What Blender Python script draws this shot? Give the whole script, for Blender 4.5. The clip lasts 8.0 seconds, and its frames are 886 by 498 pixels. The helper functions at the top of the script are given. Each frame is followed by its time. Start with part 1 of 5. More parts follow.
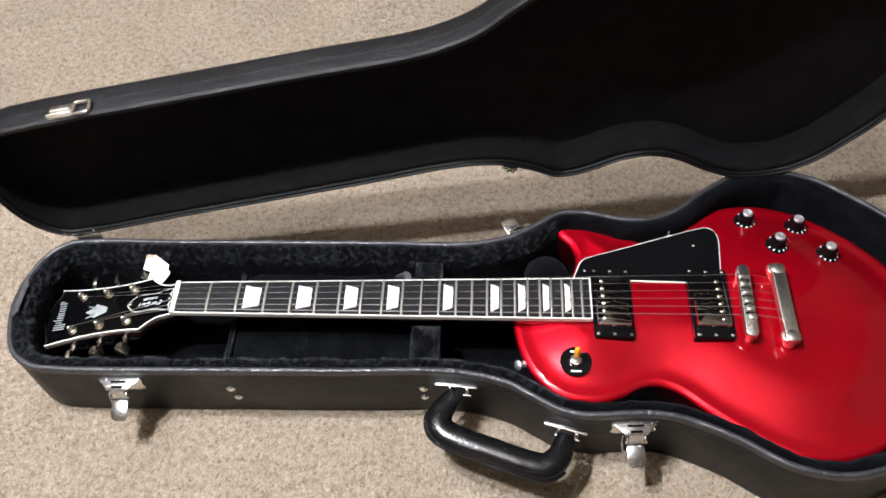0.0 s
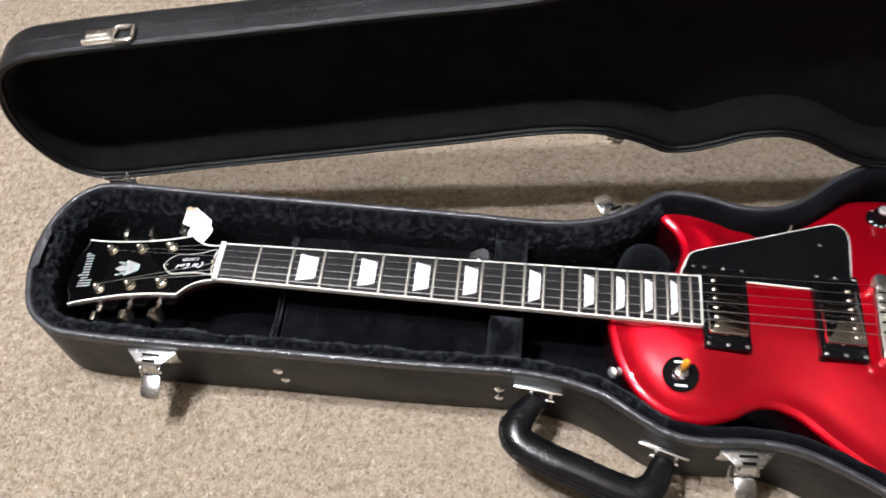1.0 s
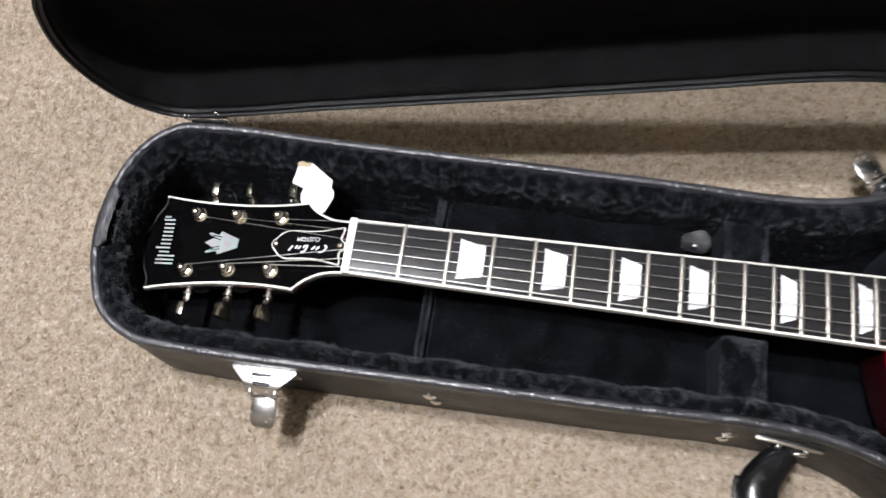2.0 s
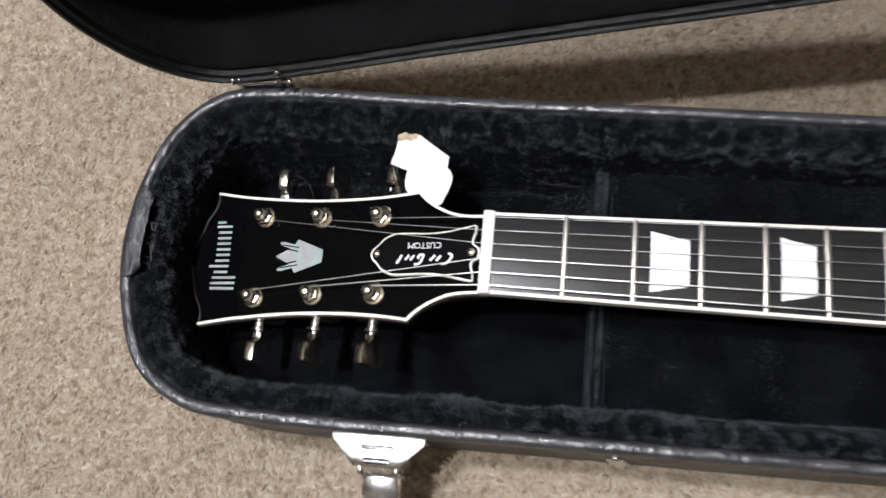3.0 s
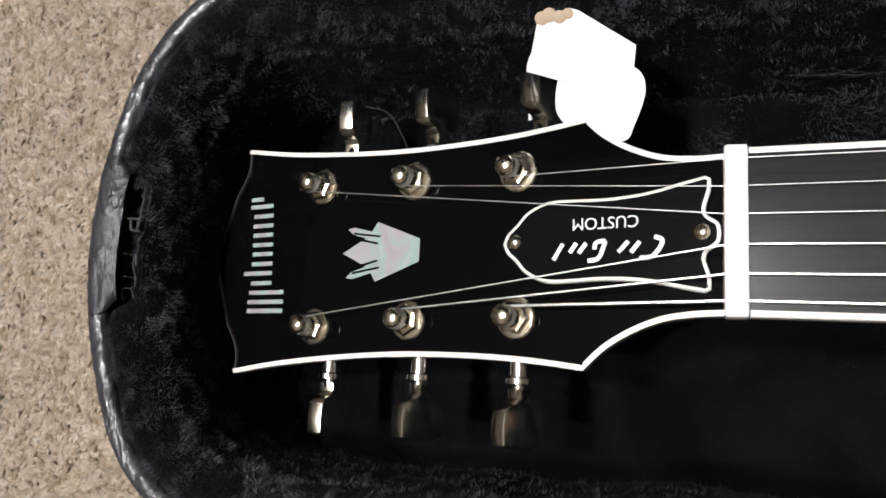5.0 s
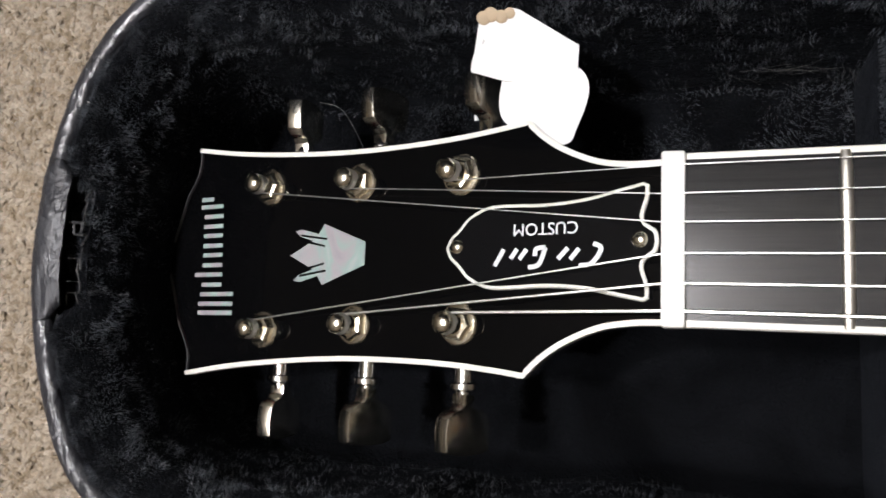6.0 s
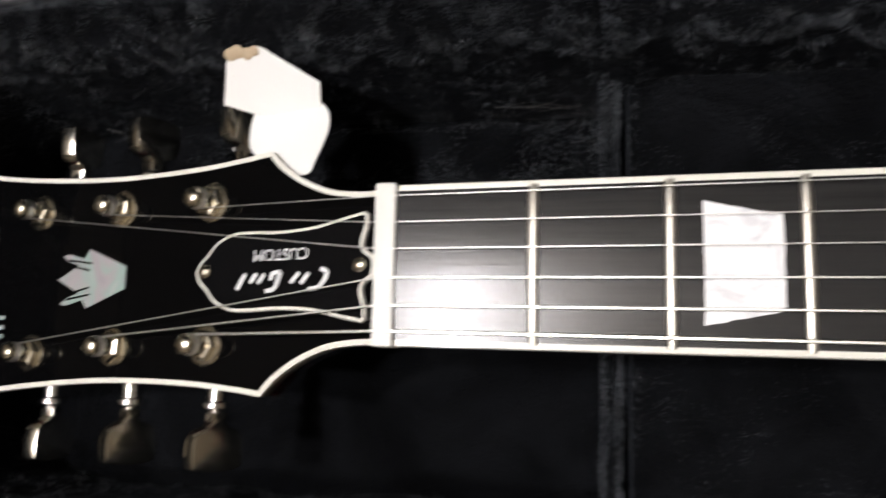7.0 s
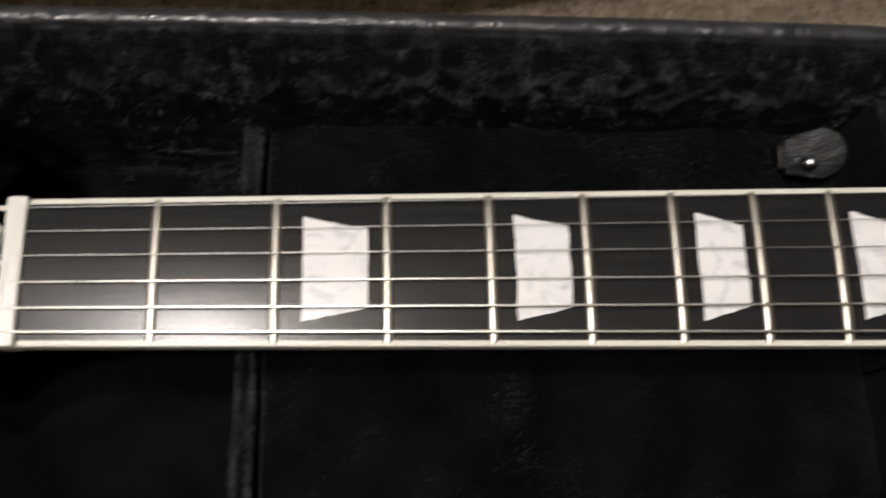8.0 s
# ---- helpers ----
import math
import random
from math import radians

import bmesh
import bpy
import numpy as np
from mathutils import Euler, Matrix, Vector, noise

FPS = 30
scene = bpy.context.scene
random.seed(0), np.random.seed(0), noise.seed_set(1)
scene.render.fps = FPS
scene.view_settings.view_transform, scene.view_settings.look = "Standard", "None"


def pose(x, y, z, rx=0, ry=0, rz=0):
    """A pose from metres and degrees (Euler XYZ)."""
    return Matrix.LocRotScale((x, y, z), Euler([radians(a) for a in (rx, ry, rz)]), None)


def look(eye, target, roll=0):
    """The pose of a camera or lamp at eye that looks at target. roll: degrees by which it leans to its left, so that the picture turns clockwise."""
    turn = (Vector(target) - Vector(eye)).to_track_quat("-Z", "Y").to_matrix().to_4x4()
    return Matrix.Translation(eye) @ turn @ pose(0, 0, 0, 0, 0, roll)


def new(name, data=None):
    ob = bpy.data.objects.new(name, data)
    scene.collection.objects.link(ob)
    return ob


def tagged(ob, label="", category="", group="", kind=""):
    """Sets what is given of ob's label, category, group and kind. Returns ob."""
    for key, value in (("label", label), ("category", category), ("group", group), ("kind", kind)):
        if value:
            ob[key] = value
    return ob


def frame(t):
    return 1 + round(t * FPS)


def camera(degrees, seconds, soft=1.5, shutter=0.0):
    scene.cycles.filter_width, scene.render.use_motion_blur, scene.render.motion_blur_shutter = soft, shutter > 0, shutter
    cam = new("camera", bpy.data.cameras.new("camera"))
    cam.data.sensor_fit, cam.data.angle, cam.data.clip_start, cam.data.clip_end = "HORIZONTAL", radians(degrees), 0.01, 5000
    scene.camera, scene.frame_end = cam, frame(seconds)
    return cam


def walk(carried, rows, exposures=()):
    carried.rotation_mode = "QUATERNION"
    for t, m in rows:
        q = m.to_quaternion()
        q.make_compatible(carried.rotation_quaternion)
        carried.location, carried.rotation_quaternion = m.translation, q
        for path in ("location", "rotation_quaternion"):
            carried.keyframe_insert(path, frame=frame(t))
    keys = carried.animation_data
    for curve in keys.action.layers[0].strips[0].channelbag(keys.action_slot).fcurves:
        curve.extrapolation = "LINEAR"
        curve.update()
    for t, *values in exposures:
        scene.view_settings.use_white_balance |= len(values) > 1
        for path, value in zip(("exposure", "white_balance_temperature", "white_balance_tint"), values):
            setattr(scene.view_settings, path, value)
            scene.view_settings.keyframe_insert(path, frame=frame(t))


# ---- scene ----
cam = camera(54.26, 8.0, soft=1.6, shutter=0.35)
PATH = [
    (0.0, (0.3660, -0.5190, 0.8940), (0.3305, -0.2232, 0.4924), -5.59),
    (0.5, (0.3333, -0.4599, 0.8649), (0.3045, -0.1821, 0.4502), -4.94),
    (1.0, (0.2796, -0.4085, 0.8157), (0.2402, -0.1468, 0.3914), -2.76),
    (1.5, (0.2099, -0.3206, 0.7434), (0.1606, -0.0931, 0.3009), -4.38),
    (1.7, (0.1668, -0.2649, 0.7178), (0.1210, -0.0646, 0.2620), -4.46),
    (2.8, (0.0517, -0.1285, 0.5422), (-0.0089, 0.0098, 0.0655), -18.68),
    (3.0, (0.0333, -0.1159, 0.5065), (-0.0343, 0.0199, 0.0300), -21.95),
    (3.5, (-0.0170, -0.0835, 0.4193), (-0.0774, 0.0466, -0.0597), -21.82),
    (4.0, (-0.0314, -0.0668, 0.3757), (-0.1293, 0.0335, -0.1042), -41.56),
    (4.5, (-0.0238, -0.0554, 0.3382), (-0.1493, 0.0289, -0.1384), -54.46),
    (4.7, (-0.0179, -0.0486, 0.3259), (-0.1550, 0.0339, -0.1478), -57.54),
    (5.8, (0.0055, -0.0290, 0.3102), (-0.1487, 0.0326, -0.1615), -67.52),
    (6.0, (0.0058, -0.0297, 0.3096), (-0.1424, 0.0320, -0.1640), -66.36),
    (6.5, (0.0206, -0.0288, 0.3081), (-0.1096, 0.0319, -0.1708), -63.76),
    (7.0, (0.0555, -0.0288, 0.3121), (-0.0431, 0.0456, -0.1724), -52.58),
    (7.3, (0.0708, -0.0316, 0.3212), (0.0142, 0.0637, -0.1664), -30.74),
    (7.5, (0.0793, -0.0345, 0.3343), (0.0495, 0.0701, -0.1537), -15.82),
    (7.7, (0.0847, -0.0468, 0.3331), (0.0796, 0.0598, -0.1554), -2.19),
    (7.8, (0.0876, -0.0538, 0.3337), (0.0968, 0.0590, -0.1533), 4.92),
    (8.0, (0.0981, -0.0596, 0.3362), (0.1332, 0.0726, -0.1447), 13.98),
]
EXPOSURES = [(0.0, 0.02, 6050, 10), (1.7, -0.15, 6050, 10), (2.8, -0.5, 6050, 10), (3.5, -0.6, 6050, 10), (4.7, -0.6, 6200, 10), (6.0, -0.72, 6250, 10), (6.5, -0.77, 6350, 10), (7.0, -0.94, 6550, 10), (7.5, -1.34, 6900, 10), (8.0, -1.28, 6900, 10)]
walk(cam, [(t, look(eye, target, roll)) for t, eye, target, roll in PATH], EXPOSURES)

# ---- world and lamp settings ----
LAMP = (-0.40, -0.110, 2.20)    # ceiling light over the case: two globes on a short arm
LAMP_ARM = 0.180
LAMP_RADIUS = 0.047
LAMP_GLOW = 2150.0
world = bpy.data.worlds.new("room_air")
scene.world = world
world.use_nodes = True
world.node_tree.nodes["Background"].inputs[0].default_value = (1.0, 0.93, 0.82, 1)
world.node_tree.nodes["Background"].inputs[1].default_value = 0.02


# ---- geometry helpers: a shape is (vertices, faces) ----
def spline(ctrl, closed=True, step=0.004):
    """Centripetal-like smooth curve through control points, evenly resampled."""
    p = np.array(ctrl, float)
    n = len(p)
    out = []
    for i in range(n if closed else n - 1):
        if closed:
            a, b, c, d = p[i - 1], p[i], p[(i + 1) % n], p[(i + 2) % n]
        else:
            b, c = p[i], p[i + 1]
            a = p[i - 1] if i else 2 * b - c
            d = p[i + 2] if i + 2 < n else 2 * c - b
        t0, t1 = 0.0, max(np.linalg.norm(b - a), 1e-6) ** 0.5
        t2 = t1 + max(np.linalg.norm(c - b), 1e-6) ** 0.5
        t3 = t2 + max(np.linalg.norm(d - c), 1e-6) ** 0.5
        for t in np.linspace(t1, t2, 24, endpoint=False):
            a1 = (t1 - t) / (t1 - t0) * a + (t - t0) / (t1 - t0) * b
            a2 = (t2 - t) / (t2 - t1) * b + (t - t1) / (t2 - t1) * c
            a3 = (t3 - t) / (t3 - t2) * c + (t - t2) / (t3 - t2) * d
            b1 = (t2 - t) / (t2 - t0) * a1 + (t - t0) / (t2 - t0) * a2
            b2 = (t3 - t) / (t3 - t1) * a2 + (t - t1) / (t3 - t1) * a3
            out.append((t2 - t) / (t2 - t1) * b1 + (t - t1) / (t2 - t1) * b2)
    if not closed:
        out.append(p[-1])
    q = np.array(out)
    if closed:
        q = np.vstack([q, q[:1]])
    length = np.r_[0, np.cumsum(np.linalg.norm(np.diff(q, axis=0), axis=1))]
    m = max(int(length[-1] / step), 8)
    s = np.linspace(0, length[-1], m, endpoint=not closed)
    return np.stack([np.interp(s, length, q[:, k]) for k in range(q.shape[1])], 1)


def area2(o):
    x, y = o[:, 0], o[:, 1]
    return float(np.sum(x * np.roll(y, -1) - np.roll(x, -1) * y))


def ccw(o):
    o = np.asarray(o, float)
    return o if area2(o) > 0 else o[::-1].copy()


def inset(o, d):
    """A counter-clockwise outline moved inwards by d (a number, or one for each point)."""
    t = np.roll(o, -1, 0) - np.roll(o, 1, 0)
    t /= np.linalg.norm(t, axis=1, keepdims=True) + 1e-12
    return o + np.stack([-t[:, 1], t[:, 0]], 1) * np.reshape(d, (-1, 1))


def rings(loops, cap_low=True, cap_high=True, close=False):
    """A skin over equal closed loops of 3D points."""
    n, k = len(loops[0]), len(loops)
    v = np.concatenate([np.asarray(l, float) for l in loops])
    f = []
    for j in range(k if close else k - 1):
        a, b = j * n, ((j + 1) % k) * n
        f += [(a + i, a + (i + 1) % n, b + (i + 1) % n, b + i) for i in range(n)]
    if not close and cap_low:
        f.append(tuple(range(n - 1, -1, -1)))
    if not close and cap_high:
        f.append(tuple((k - 1) * n + i for i in range(n)))
    return v, f


def flat(o, z):
    return np.c_[o, np.full(len(o), z) if np.isscalar(z) else z]


def sweep(o, profile, close=True, **kw):
    """An outline carried along a profile of (inset, height)."""
    return rings([flat(inset(o, d), z) for d, z in profile], close=close, **kw)


def prism(o, z0, z1, bevel=0.0):
    o = ccw(o)
    if not bevel:
        return rings([flat(o, z0), flat(o, z1)])
    return sweep(o, [(bevel, z0), (bevel * 0.3, z0 + bevel * 0.3), (0, z0 + bevel), (0, z1 - bevel), (bevel * 0.3, z1 - bevel * 0.3), (bevel, z1)], close=False)


def rect(w, h, r=0.0, n=4):
    if not r:
        return np.array([(-w / 2, -h / 2), (w / 2, -h / 2), (w / 2, h / 2), (-w / 2, h / 2)])
    out = []
    for cx, cy, a0 in ((1, -1, -90), (1, 1, 0), (-1, 1, 90), (-1, -1, 180)):
        for a in np.radians(np.linspace(a0, a0 + 90, n + 1)):
            out.append((cx * (w / 2 - r) + r * np.cos(a), cy * (h / 2 - r) + r * np.sin(a)))
    return np.array(out)


def box(w, d, h, bevel=0.0008, corner=0.0, at=(0, 0, 0)):
    """A softened box, standing on z = 0 of its place."""
    return moved(prism(rect(w, d, corner), 0, h, bevel), Matrix.Translation(at))


def lathe(profile, n=24):
    """A turned shape from (radius, height), from its foot up."""
    a = np.linspace(0, 2 * np.pi, n, endpoint=False)
    ring = np.stack([np.cos(a), np.sin(a)], 1)
    return rings([flat(ring * max(r, 1e-5), z) for r, z in profile])


def tube(path, radius, n=8):
    """A round bar along 3D points; radius: one, or one for each point, or pairs for oval bars."""
    p = np.asarray(path, float)
    t = np.gradient(p, axis=0)
    t /= np.linalg.norm(t, axis=1, keepdims=True) + 1e-12
    up = np.array([0, 0, 1.0]) if abs(t[0][2]) < 0.9 else np.array([1.0, 0, 0])
    a = np.linspace(0, 2 * np.pi, n, endpoint=False)
    loops = []
    for i in range(len(p)):
        s = np.cross(t[i], up)
        s /= np.linalg.norm(s)
        up = np.cross(s, t[i])
        r = radius if np.isscalar(radius) else radius[i]
        rs, ru = (r, r) if np.isscalar(r) else r
        loops.append(p[i] + rs * np.cos(a)[:, None] * s + ru * np.sin(a)[:, None] * up)
    v, f = rings(loops)
    return v, [q[::-1] for q in f]


def moved(g, m):
    v = np.asarray(g[0], float)
    m = np.array(m)
    return v @ m[:3, :3].T + m[:3, 3], g[1]


def joined(*shapes):
    v, f, n = [], [], 0
    for a, b in shapes:
        v.append(np.asarray(a, float))
        f += [tuple(n + i for i in q) for q in b]
        n += len(a)
    return np.concatenate(v), f


def part(name, g, material, parent=None, label="", sharp=35.0):
    """Links a shape as one mesh object, under a thing or a part."""
    me = bpy.data.meshes.new(name)
    me.from_pydata([tuple(p) for p in np.asarray(g[0]).tolist()], [], [tuple(q) for q in g[1]])
    me.materials.append(material)
    me.polygons.foreach_set("use_smooth", np.ones(len(me.polygons), bool))
    me.set_sharp_from_angle(angle=radians(sharp))
    me.update()
    ob = new(name, me)
    if parent is not None:
        ob.parent = parent
    if label:
        ob["label"] = label
    return ob


def loose(name, verts, sides, material, parent=None, label=""):
    """Many small loose pieces in one mesh: verts (k, n, 3), all with the same faces."""
    k, n = verts.shape[:2]
    sides = np.asarray(sides)
    corners = (sides[None] + (np.arange(k) * n)[:, None, None]).reshape(-1)
    m = sides.shape[1]
    me = bpy.data.meshes.new(name)
    me.vertices.add(k * n)
    me.vertices.foreach_set("co", verts.reshape(-1).astype(np.float32))
    me.loops.add(len(corners))
    me.loops.foreach_set("vertex_index", corners.astype(np.int32))
    me.polygons.add(len(corners) // m)
    me.polygons.foreach_set("loop_start", np.arange(0, len(corners), m, dtype=np.int32))
    me.polygons.foreach_set("loop_total", np.full(len(corners) // m, m, np.int32))
    me.update(calc_edges=True)
    me.polygons.foreach_set("use_smooth", np.ones(len(me.polygons), bool))
    me.materials.append(material)
    ob = new(name, me)
    if parent is not None:
        ob.parent = parent
    if label:
        ob["label"] = label
    return ob


def thing(name, label, category, at=(0, 0, 0)):
    ob = new(name)
    ob.location = at
    ob.empty_display_size = 0.02
    return tagged(ob, label, category)


# ---- materials ----
def material(name, base, rough=0.5, metal=0.0, coat=0.0, sheen=0.0, spec=0.5):
    m = bpy.data.materials.new(name)
    m.use_nodes = True
    b = m.node_tree.nodes["Principled BSDF"]
    b.inputs["Base Color"].default_value = (*base, 1)
    b.inputs["Roughness"].default_value = rough
    b.inputs["Metallic"].default_value = metal
    b.inputs["Coat Weight"].default_value = coat
    b.inputs["Coat Roughness"].default_value = 0.04
    b.inputs["Sheen Weight"].default_value = sheen
    b.inputs["Sheen Roughness"].default_value = 0.5
    b.inputs["Specular IOR Level"].default_value = spec
    return m


def node(m, kind, **sets):
    n = m.node_tree.nodes.new(kind)
    for key, value in sets.items():
        n.inputs[key].default_value = value
    return n


def link(m, a, b):
    m.node_tree.links.new(a, b)


def shader(m):
    return m.node_tree.nodes["Principled BSDF"]


def place(m, scale=(1, 1, 1)):
    c = m.node_tree.nodes.new("ShaderNodeTexCoord")
    s = m.node_tree.nodes.new("ShaderNodeMapping")
    s.inputs["Scale"].default_value = scale
    link(m, c.outputs["Object"], s.inputs["Vector"])
    return s.outputs["Vector"]


def noise_out(m, scale, detail=4.0, rough=0.55, stretch=(1, 1, 1), distort=0.0):
    n = node(m, "ShaderNodeTexNoise", Scale=scale, Detail=detail, Roughness=rough, Distortion=distort)
    link(m, place(m, stretch), n.inputs["Vector"])
    return n.outputs["Fac"]


def ramp(m, source, stops):
    r = m.node_tree.nodes.new("ShaderNodeValToRGB")
    e = r.color_ramp.elements
    while len(e) < len(stops):
        e.new(0.5)
    for el, (pos, col) in zip(e, stops):
        el.position = pos
        el.color = (*col, 1) if len(col) == 3 else col
    link(m, source, r.inputs["Fac"])
    return r.outputs["Color"]


def grey(v):
    return (v, v, v)


def bump(m, source, strength, distance, before=None):
    b = node(m, "ShaderNodeBump", Strength=strength, Distance=distance)
    link(m, source, b.inputs["Height"])
    if before is not None:
        link(m, before, b.inputs["Normal"])
    return b.outputs["Normal"]


def mixed(m, a, b, fac, mode="MIX"):
    """Colour a and b (sockets or tuples) mixed by fac (socket or number)."""
    n = m.node_tree.nodes.new("ShaderNodeMix")
    n.data_type, n.blend_type = "RGBA", mode
    for value, socket in ((fac, n.inputs["Factor"]), (a, n.inputs[6]), (b, n.inputs[7])):
        if isinstance(value, bpy.types.NodeSocket):
            link(m, value, socket)
        else:
            socket.default_value = (*value, 1) if isinstance(value, tuple) else value
    return n.outputs[2]


def carpet_material(name, islands):
    m = material(name, (0.4, 0.3, 0.22), 0.95, spec=0.15, sheen=0.15)
    big = noise_out(m, 9.0, 3)
    middle = noise_out(m, 130.0, 3, 0.6)
    fine = noise_out(m, 420.0, 3, 0.6)
    tone = ramp(m, fine, [(0.25, (0.250, 0.198, 0.138)), (0.5, (0.335, 0.278, 0.210)), (0.75, (0.390, 0.332, 0.262))])
    if islands:
        g = m.node_tree.nodes.new("ShaderNodeNewGeometry")
        each = ramp(m, g.outputs["Random Per Island"], [(0.0, (0.17, 0.122, 0.072)), (0.10, (0.265, 0.208, 0.142)), (0.45, (0.342, 0.284, 0.214)), (0.85, (0.372, 0.314, 0.244)), (1.0, (0.47, 0.410, 0.335))])
        tone = mixed(m, each, tone, 0.35)
    tone = mixed(m, tone, ramp(m, middle, [(0.30, (0.66, 0.62, 0.55)), (0.48, (0.97, 0.96, 0.94)), (0.70, grey(1.12))]), 1.0, "MULTIPLY")
    tone = mixed(m, tone, ramp(m, big, [(0.3, grey(0.86)), (0.7, grey(1.0))]), 1.0, "MULTIPLY")
    link(m, tone, shader(m).inputs["Base Color"])
    link(m, bump(m, fine, 0.6, 0.002), shader(m).inputs["Normal"])
    return m


def vinyl_material(name, tone, size, deep):
    m = material(name, (tone, tone, tone), 0.38, spec=0.28)
    v = node(m, "ShaderNodeTexVoronoi", Scale=620.0)
    v.feature = "DISTANCE_TO_EDGE"
    link(m, place(m), v.inputs["Vector"])
    wrinkle = noise_out(m, size, 6, 0.65, (1, 1, 1), 1.5)
    n1 = bump(m, ramp(m, v.outputs["Distance"], [(0.0, grey(0)), (0.25, grey(1))]), 0.35, 0.0004)
    link(m, bump(m, wrinkle, deep, 0.003, n1), shader(m).inputs["Normal"])
    link(m, ramp(m, noise_out(m, 14.0, 5), [(0.3, grey(0.30)), (0.7, grey(0.52))]), shader(m).inputs["Roughness"])
    link(m, ramp(m, wrinkle, [(0.35, (tone * 0.62, tone * 0.64, tone * 0.70)), (0.75, (tone * 1.20, tone * 1.26, tone * 1.42))]), shader(m).inputs["Base Color"])
    return m


def rim_material(name, tone, gloss, fold=1.0):
    """Thin vinyl stretched over a rim: glossy, with sparse creases and a fine grain."""
    m = material(name, (tone, tone, tone), gloss)
    line = ramp(m, noise_out(m, 75.0, 3, 0.5, (1.0, 0.45, 0.8), 2.6), [(0.36, grey(0)), (0.62, grey(1))])
    soft = noise_out(m, 55.0, 5, 0.6, (1, 1, 1), 1.0)
    n1 = bump(m, soft, 0.14 * fold, 0.003)
    n2 = bump(m, line, 0.10 * fold, 0.0012, n1)
    n3 = bump(m, noise_out(m, 700.0, 2), 0.035, 0.0003, n2)
    link(m, n3, shader(m).inputs["Normal"])
    link(m, n3, shader(m).inputs["Coat Normal"])
    link(m, ramp(m, soft, [(0.3, grey(gloss + 0.14)), (0.7, grey(gloss - 0.06))]), shader(m).inputs["Roughness"])
    worn = ramp(m, noise_out(m, 90.0, 4, 0.6), [(0.32, (tone * 0.60, tone * 0.61, tone * 0.70)), (0.70, (tone * 1.30, tone * 1.32, tone * 1.50))])
    link(m, worn, shader(m).inputs["Base Color"])
    return m


def plush_material(name, low, high, sheen):
    m = material(name, low, 1.0, sheen=sheen, spec=0.05)
    clump = noise_out(m, 34.0, 6, 0.65, (1, 1, 1), 0.4)
    fuzz = noise_out(m, 900.0, 3, 0.7)
    link(m, ramp(m, clump, [(0.42, low), (0.78, high)]), shader(m).inputs["Base Color"])
    n1 = bump(m, clump, 0.8, 0.006)
    link(m, bump(m, fuzz, 0.7, 0.0015, n1), shader(m).inputs["Normal"])
    shader(m).inputs["Sheen Tint"].default_value = (0.75, 0.82, 1.0, 1)
    return m


def red_material():
    m = material("candy_red_lacquer", (0.46, 0.004, 0.014), 0.42, metal=0.70, coat=1.0, spec=0.04)
    fl = noise_out(m, 7.0, 3, 0.5, (1, 3, 1))
    link(m, ramp(m, fl, [(0.3, (0.40, 0.0010, 0.0085)), (0.7, (0.46, 0.0014, 0.0115))]), shader(m).inputs["Base Color"])
    link(m, bump(m, noise_out(m, 14.0, 2), 0.05, 0.004), shader(m).inputs["Coat Normal"])
    shader(m).inputs["Coat Roughness"].default_value = 0.02
    shader(m).inputs["Coat IOR"].default_value = 1.55
    return m


def board_material():
    m = material("dark_fretboard_wood", (0.012, 0.011, 0.010), 0.26, spec=0.36)
    grain = noise_out(m, 60.0, 6, 0.7, (0.35, 9, 4))
    cloud = noise_out(m, 26.0, 4, 0.55, (1, 1.6, 1))
    pores = noise_out(m, 220.0, 3, 0.6, (0.12, 5, 3))
    link(m, ramp(m, grain, [(0.3, (0.0105, 0.0105, 0.0112)), (0.7, (0.021, 0.0205, 0.0205))]), shader(m).inputs["Base Color"])
    link(m, ramp(m, cloud, [(0.2, grey(0.265)), (0.8, grey(0.205))]), shader(m).inputs["Roughness"])
    link(m, bump(m, pores, 0.10, 0.0002), shader(m).inputs["Normal"])
    return m


def pearl_material():
    m = material("mother_of_pearl", (0.8, 0.8, 0.82), 0.22, coat=0.6)
    c = noise_out(m, 60.0, 3, 0.5, (1, 0.5, 1), 2.0)
    link(m, ramp(m, c, [(0.25, (0.26, 0.25, 0.27)), (0.42, (0.34, 0.31, 0.32)), (0.55, (0.27, 0.36, 0.33)), (0.7, (0.38, 0.38, 0.38)), (0.85, (0.30, 0.32, 0.38))]), shader(m).inputs["Base Color"])
    return m


def inlay_material():
    m = material("inlay_pearl", (0.85, 0.85, 0.86), 0.25, coat=0.7)
    c = noise_out(m, 90.0, 3, 0.55, (1, 1, 1), 2.5)
    link(m, ramp(m, c, [(0.25, (0.64, 0.64, 0.66)), (0.45, (0.88, 0.88, 0.89)), (0.7, (0.92, 0.91, 0.90)), (0.85, (0.74, 0.74, 0.78))]), shader(m).inputs["Base Color"])
    return m


def metal_material(name, base, rough, wear=0.08):
    m = material(name, base, rough, metal=1.0)
    link(m, ramp(m, noise_out(m, 260.0, 4), [(0.3, grey(rough)), (0.75, grey(rough + wear))]), shader(m).inputs["Roughness"])
    return m


def glow_material(name, colour, strength):
    m = bpy.data.materials.new(name)
    m.use_nodes = True
    b = m.node_tree.nodes["Principled BSDF"]
    b.inputs["Base Color"].default_value = (*colour, 1)
    b.inputs["Emission Color"].default_value = (*colour, 1)
    b.inputs["Emission Strength"].default_value = strength
    return m


